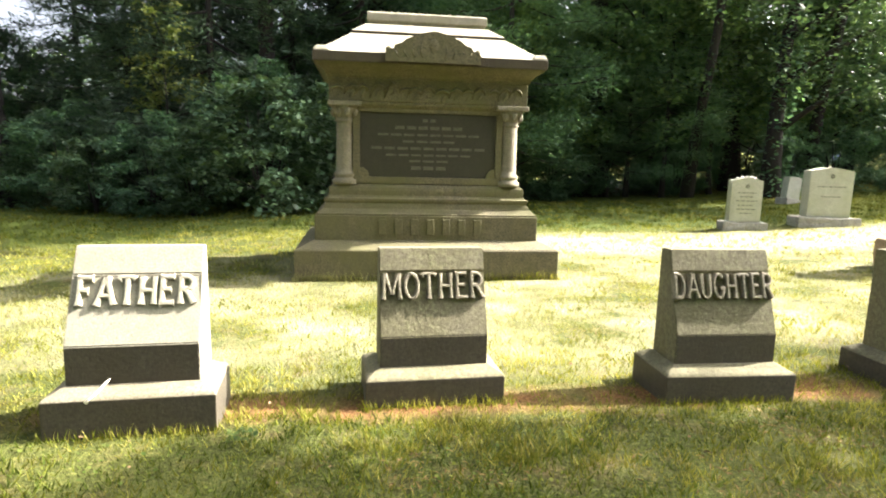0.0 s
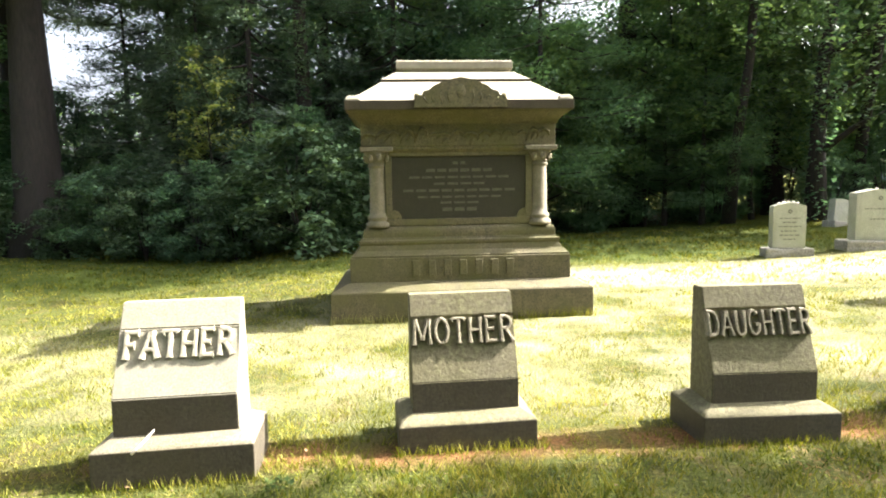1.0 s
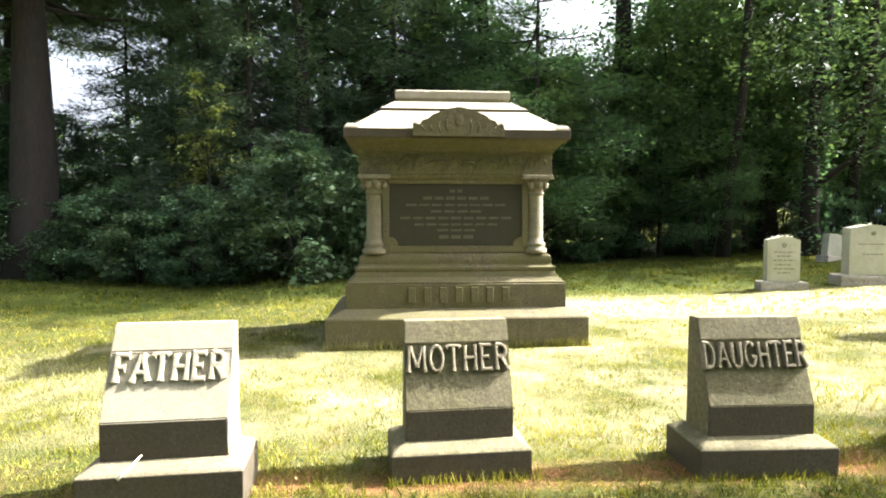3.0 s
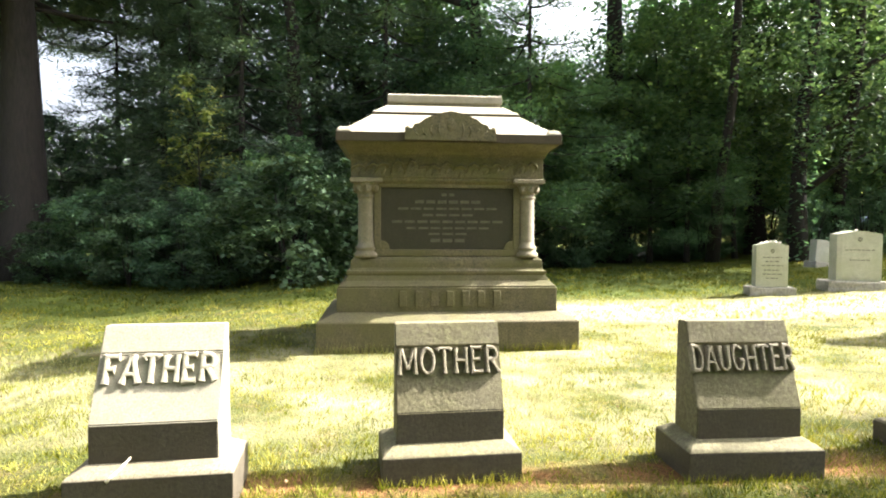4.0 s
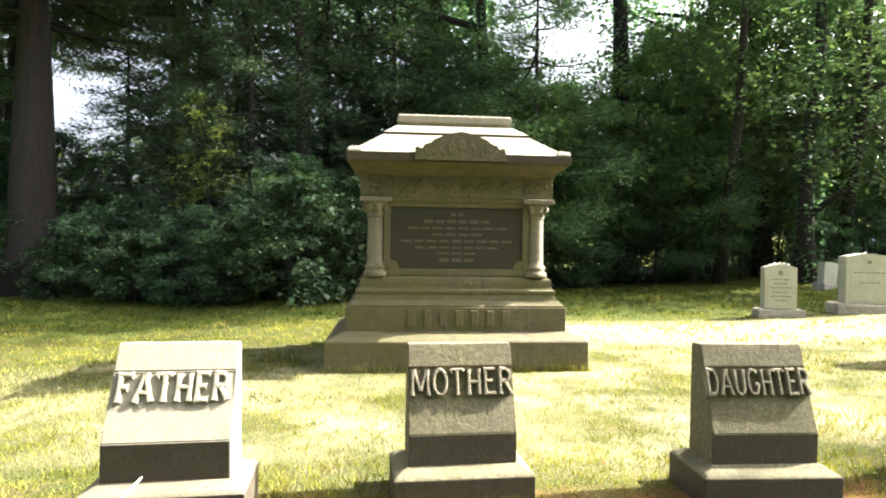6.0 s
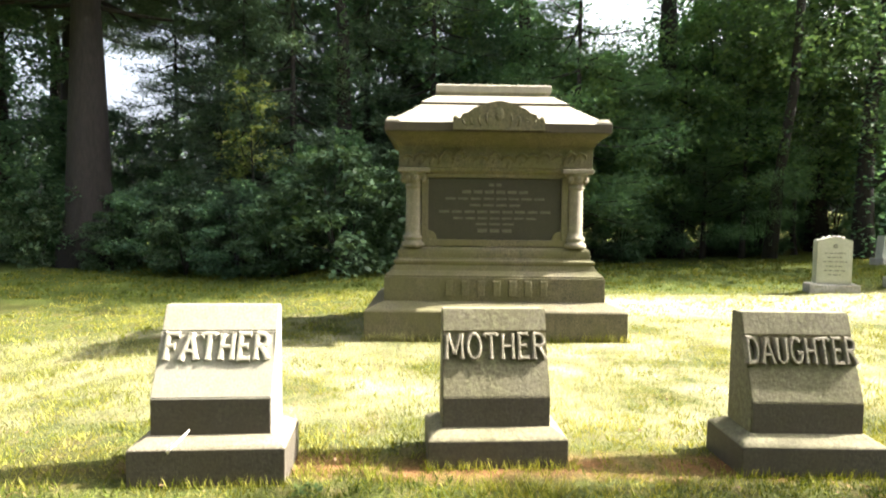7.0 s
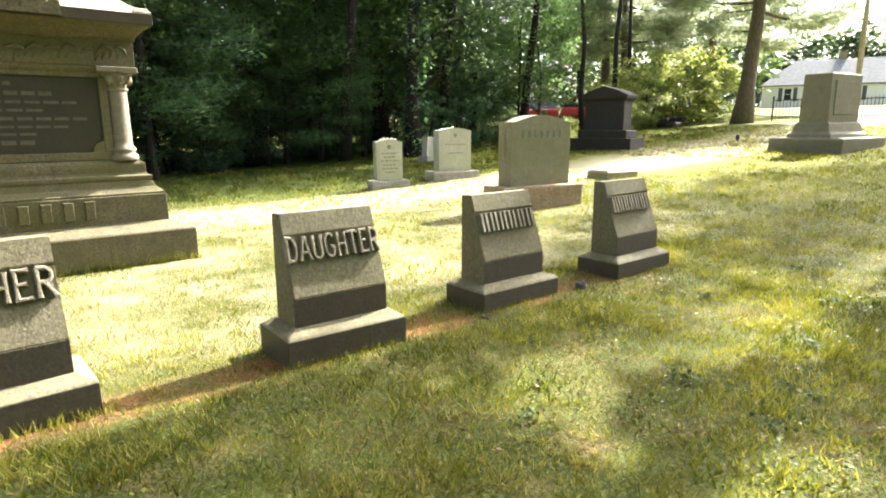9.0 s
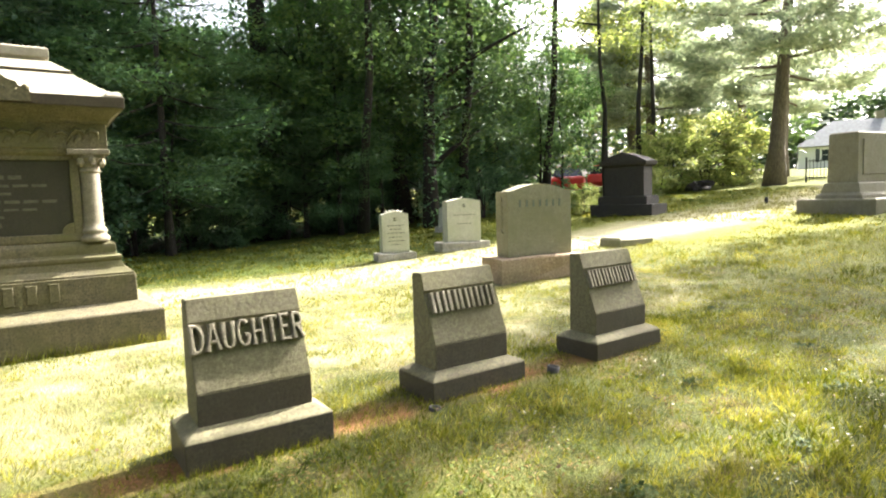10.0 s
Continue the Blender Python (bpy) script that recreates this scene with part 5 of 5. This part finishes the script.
def grass():
    """Blades over the lawn round the graves, thickest where one stands nearest."""
    rng = np.random.default_rng(41)
    blocks = [(-0.009, 2.83, 3.6, 0.34, 0.0, 0.375), (1.267, 3.032, 3, 0.34, 0.0, 0.375), (2.708, 2.939, -1.2, 0.34, 0, 0.375), (4.011, 2.994, 0.3, 0.345, 0, 0.375), (5.304, 2.942, 1, 0.355, 0, 0.375), (1.55, 5.85, 0, 1.255, 0.0, 1.68)]
    def lawn(x0, x1, y0, y1, per, tall, wide):
        n, tuft = int((x1 - x0) * (y1 - y0) * per), 7
        n -= n % tuft
        # blades stand in small tufts and lean out from them
        ox, oy = rng.normal(0, 0.55, n) * tall, rng.normal(0, 0.55, n) * tall
        x = np.repeat(rng.uniform(x0, x1, n // tuft), tuft) + ox
        y = np.repeat(rng.uniform(y0, y1, n // tuft), tuft) + oy
        vigour = np.repeat(rng.uniform(0.6, 1.35, n // tuft), tuft)
        keep = np.ones(n, bool)
        for bx, by, yaw, hw, d0, d1 in blocks:
            c, s = math.cos(radians(yaw)), math.sin(radians(yaw))
            u, v = (x - bx) * c + (y - by) * s, -(x - bx) * s + (y - by) * c
            keep &= ~((np.abs(u) < hw) & (v > d0) & (v < d1))
        # thin over the litter along the row
        strip = (np.abs(y - 3.08 - 0.05 * np.sin(3 * x)) < 0.19) & (x > 0.7) & (x < 5.2)
        keep &= ~(strip & (rng.uniform(0, 1, n) < 0.65))
        keep &= ~((thatch_field(x, y) > 0.3) & (rng.uniform(0, 1, n) < 0.45))
        drift = np.sin(x * 2.3 + 1.3 * np.sin(y * 1.9)) * np.sin(y * 2.7 + np.sin(x * 1.7))
        small = np.sin(x * 9.1 + 2.0 * np.sin(y * 6.3)) * np.sin(y * 8.3 + 1.7 * np.sin(x * 5.9))
        keep &= rng.uniform(0, 1, n) < 0.72 + 0.3 * drift + 0.3 * small
        x, y, drift, ox, oy, vigour = x[keep], y[keep], drift[keep], ox[keep], oy[keep], vigour[keep]
        n = len(x)
        h = tall * rng.uniform(0.5, 1.25, n) * (1 + 0.25 * drift) * vigour
        a, b = rng.uniform(0, 6.283, n), np.arctan2(oy, ox) + rng.normal(0, 0.7, n)
        lean = h * rng.uniform(0.3, 1.25, n)
        z = rise(x, y)
        w = wide * rng.uniform(0.6, 1.3, n)
        v0 = np.stack([x - w * np.cos(a), y - w * np.sin(a), z - 0.01], -1)
        v1 = np.stack([x + w * np.cos(a), y + w * np.sin(a), z - 0.01], -1)
        v2 = np.stack([x + lean * np.cos(b), y + lean * np.sin(b), z + h], -1)
        return np.stack([v0, v1, v2], 1).reshape(-1, 3)
    parts_ = [lawn(-1.6, 6.4, 1.25, 3.6, 5200, 0.034, 0.0042), lawn(2.0, 7.4, 0.3, 1.25, 4600, 0.034, 0.0042), lawn(6.4, 8.8, 1.25, 3.6, 2400, 0.037, 0.0045), lawn(7.4, 8.8, 0.3, 1.25, 2000, 0.037, 0.0045), lawn(-3.4, 8.6, 3.6, 6.2, 2700, 0.034, 0.0032), lawn(-5, 11, 6.2, 10, 700, 0.045, 0.006), lawn(8.6, 14, 0.0, 6.2, 700, 0.05, 0.006), lawn(-9, 14, 10, 15.5, 290, 0.055, 0.011), lawn(14, 26, 3, 15, 230, 0.06, 0.014)]
    # longer tufts against the stones, where the mower misses
    for bx, by, yaw, hw, d0, d1 in blocks:
        n = int(hw * 2 * 420)
        u = rng.uniform(-hw - 0.03, hw + 0.03, n)
        v = -np.abs(rng.normal(0.012, 0.016, n))
        c, s = math.cos(radians(yaw)), math.sin(radians(yaw))
        x, y = bx + u * c - v * s, by + u * s + v * c
        h = 0.075 * rng.uniform(0.3, 1.3, n) * (1.3 if hw > 1 else 0.75)
        a, b = rng.uniform(0, 6.283, n), rng.uniform(0, 6.283, n)
        v0 = np.stack([x - 0.003 * np.cos(a), y - 0.003 * np.sin(a), 0 * x - 0.01], -1)
        v1 = np.stack([x + 0.003 * np.cos(a), y + 0.003 * np.sin(a), 0 * x - 0.01], -1)
        v2 = np.stack([x + 0.4 * h * np.cos(b), y + 0.3 * h * np.sin(b) - 0.01, h], -1)
        parts_.append(np.stack([v0, v1, v2], 1).reshape(-1, 3))
    v = np.concatenate(parts_)
    tri = v.reshape(-1, 3, 3)
    # pale blades repeat the painted sunlit band and belt
    off = np.abs(tri[:, 0, 1] - 8.25 - 0.004 * np.maximum(tri[:, 0, 0] - 8, 0) ** 2 + 0.35 * np.sin(tri[:, 0, 0] * 1.3))
    pale = (off + rng.normal(0, 0.4, len(off)) < 1.15 + 0.08 * np.clip(tri[:, 0, 0] - 8, 0, 6)) & (tri[:, 0, 0] + rng.normal(0, 0.6, len(off)) > 1.8)
    bx, by = tri[:, 0, 0], tri[:, 0, 1]
    patch = np.sin(bx * 2.1 + 1.4 * np.sin(by * 1.6)) * np.sin(by * 2.4 + 1.1 * np.sin(bx * 1.5)) + 0.3 * np.sin(bx * 7 + by * 5)
    belt = np.clip((1.95 - np.abs(by - 5.3)) / 0.6, 0, 1) * np.clip((6.3 - np.abs(bx - 2.0)) / 1.5, 0, 1)
    pale |= rng.uniform(0, 1, len(bx)) < belt * np.clip(0.4 + 0.95 * patch, 0.03, 0.95)
    dry = tri[pale].reshape(-1, 3)
    tagged(link("sunlit_dry_grass", array_mesh("sunlit_dry_grass", dry, np.arange(len(dry)).reshape(-1, 3)), M["sun_straw"]), "dry lawn grass, coloured paler where strong sun falls", "grass", kind="stuff")
    # blades in front and by the wood take the colour with painted shade
    dim = ~pale & (by + rng.normal(0, 0.1, len(by)) < 2.85) & (rng.uniform(0, 1, len(by)) < np.clip((3.6 - bx) / 1.6, 0, 1))
    dim |= ~pale & (by + rng.normal(0, 0.35, len(by)) > 9.4 + 0.06 * np.abs(bx))
    v = tri[dim].reshape(-1, 3)
    tagged(link("dim_grass", array_mesh("dim_grass", v, np.arange(len(v)).reshape(-1, 3)), M["grass_dim"]), "short lawn grass with shade put into its green", "grass", kind="stuff")
    v = tri[~pale & ~dim].reshape(-1, 3)
    ob = link("grass", array_mesh("grass", v, np.arange(len(v)).reshape(-1, 3)), M["grass"])
    tagged(ob, "short uneven lawn grass, yellow-green with dry blades", "grass", kind="stuff")


grass()


def scatter(name, count, x0, x1, y0, y1, size, material, seed, label, category, lift=0.02):
    rng = np.random.default_rng(seed)
    x, y = rng.uniform(x0, x1, count), rng.uniform(y0, y1, count)
    pos = np.stack([x, y, rise(x, y) + lift], -1)
    v, f = leaf_arrays(rng, pos, size, 0.7, 0.0, 0.4)
    tagged(link(name, array_mesh(name, v, f), material), label, category, kind="stuff")


def pale_leaves():
    """Small pale leaves grouped on the lawn, standing in for glinting clover too."""
    rng = np.random.default_rng(51)
    cx, cy = rng.uniform(3.3, 7.6, 34), rng.uniform(0.7, 2.7, 34)
    x, y = np.repeat(cx, 7) + rng.normal(0, 0.09, 238), np.repeat(cy, 7) + rng.normal(0, 0.07, 238)
    pos = np.stack([x, y, rise(x, y) + rng.uniform(0.02, 0.04, 238)], -1)
    tagged(link("pale_leaves", array_mesh("pale_leaves", *leaf_arrays(rng, pos, 0.017, 0.75, 0.0, 0.36)), M["petal"]), "small pale leaves scattered on the lawn, partly for glints", "leaves", kind="stuff")


pale_leaves()


def thatch():
    """Flat brown straws lying where the turf is worn."""
    rng = np.random.default_rng(57)
    n = 22000
    x, y = rng.uniform(-1.0, 7.6, n), rng.uniform(0.5, 2.9, n)
    keep = thatch_field(x, y) + rng.normal(0, 0.12, n) > 0.3
    x, y = x[keep], y[keep]
    pos = np.stack([x, y, rise(x, y) + rng.uniform(0.004, 0.022, len(x))], -1)
    tagged(link("thatch", array_mesh("thatch", *leaf_arrays(rng, pos, 0.03, 0.8, 0.0, 0.1)), M["thatch"]), "brown dead straws lying in worn patches of turf", "thatch", kind="stuff")


thatch()
scatter("fallen_leaves", 320, -2.2, 8.5, 0.5, 5.5, 0.022, M["dead_leaf"], 52, "dry curled leaves scattered on the grass", "leaves", 0.03)


def clover():
    """Small round clover leaves in drifts through the mown grass."""
    rng = np.random.default_rng(63)
    n = 30000
    x, y = rng.uniform(-1.4, 8.2, n), rng.uniform(0.3, 3.4, n)
    drift = np.sin(x * 2.9 + 1.7 * np.sin(y * 2.3)) * np.sin(y * 3.7 + 1.2 * np.sin(x * 2.1))
    keep = (rng.uniform(-0.6, 1.6, n) < drift) & ~((np.abs(y - 3.03) < 0.28) & (x < 5.8))
    pos = np.stack([x, y, rise(x, y) + rng.uniform(0.008, 0.028, n)], -1)[keep]
    tagged(link("clover", array_mesh("clover", *leaf_arrays(rng, pos, 0.016, 0.75, 0.0, 0.48)), M["clover"]), "small clover leaves in drifts through the lawn", "clover", kind="stuff")


clover()


def weeds():
    """Low broad-leaved weeds in the mown grass."""
    rng = np.random.default_rng(61)
    spots = [(5.5, 1.74), (3.98, 1.28), (6.9, 3.3), (3.7, 1.7), (3.56, 1.3), (4.6, 1.5), (5.0, 2.3), (6.2, 2.2), (0.42, 2.75), (2.9, 1.9)]
    c = np.array([(x + rng.normal(0, 0.03), y + rng.normal(0, 0.03), float(rise(x, y)) + 0.02) for x, y in spots for k in range(3)])
    pos = clumps(rng, c, rng.uniform(0.03, 0.06, len(c)), 18, 0.3)
    tagged(link("weeds", array_mesh("weeds", *leaf_arrays(rng, pos, 0.022, 0.7, -0.2, 0.4)), M["weed"]), "dark low weeds growing in the lawn", "weeds", kind="stuff")


weeds()
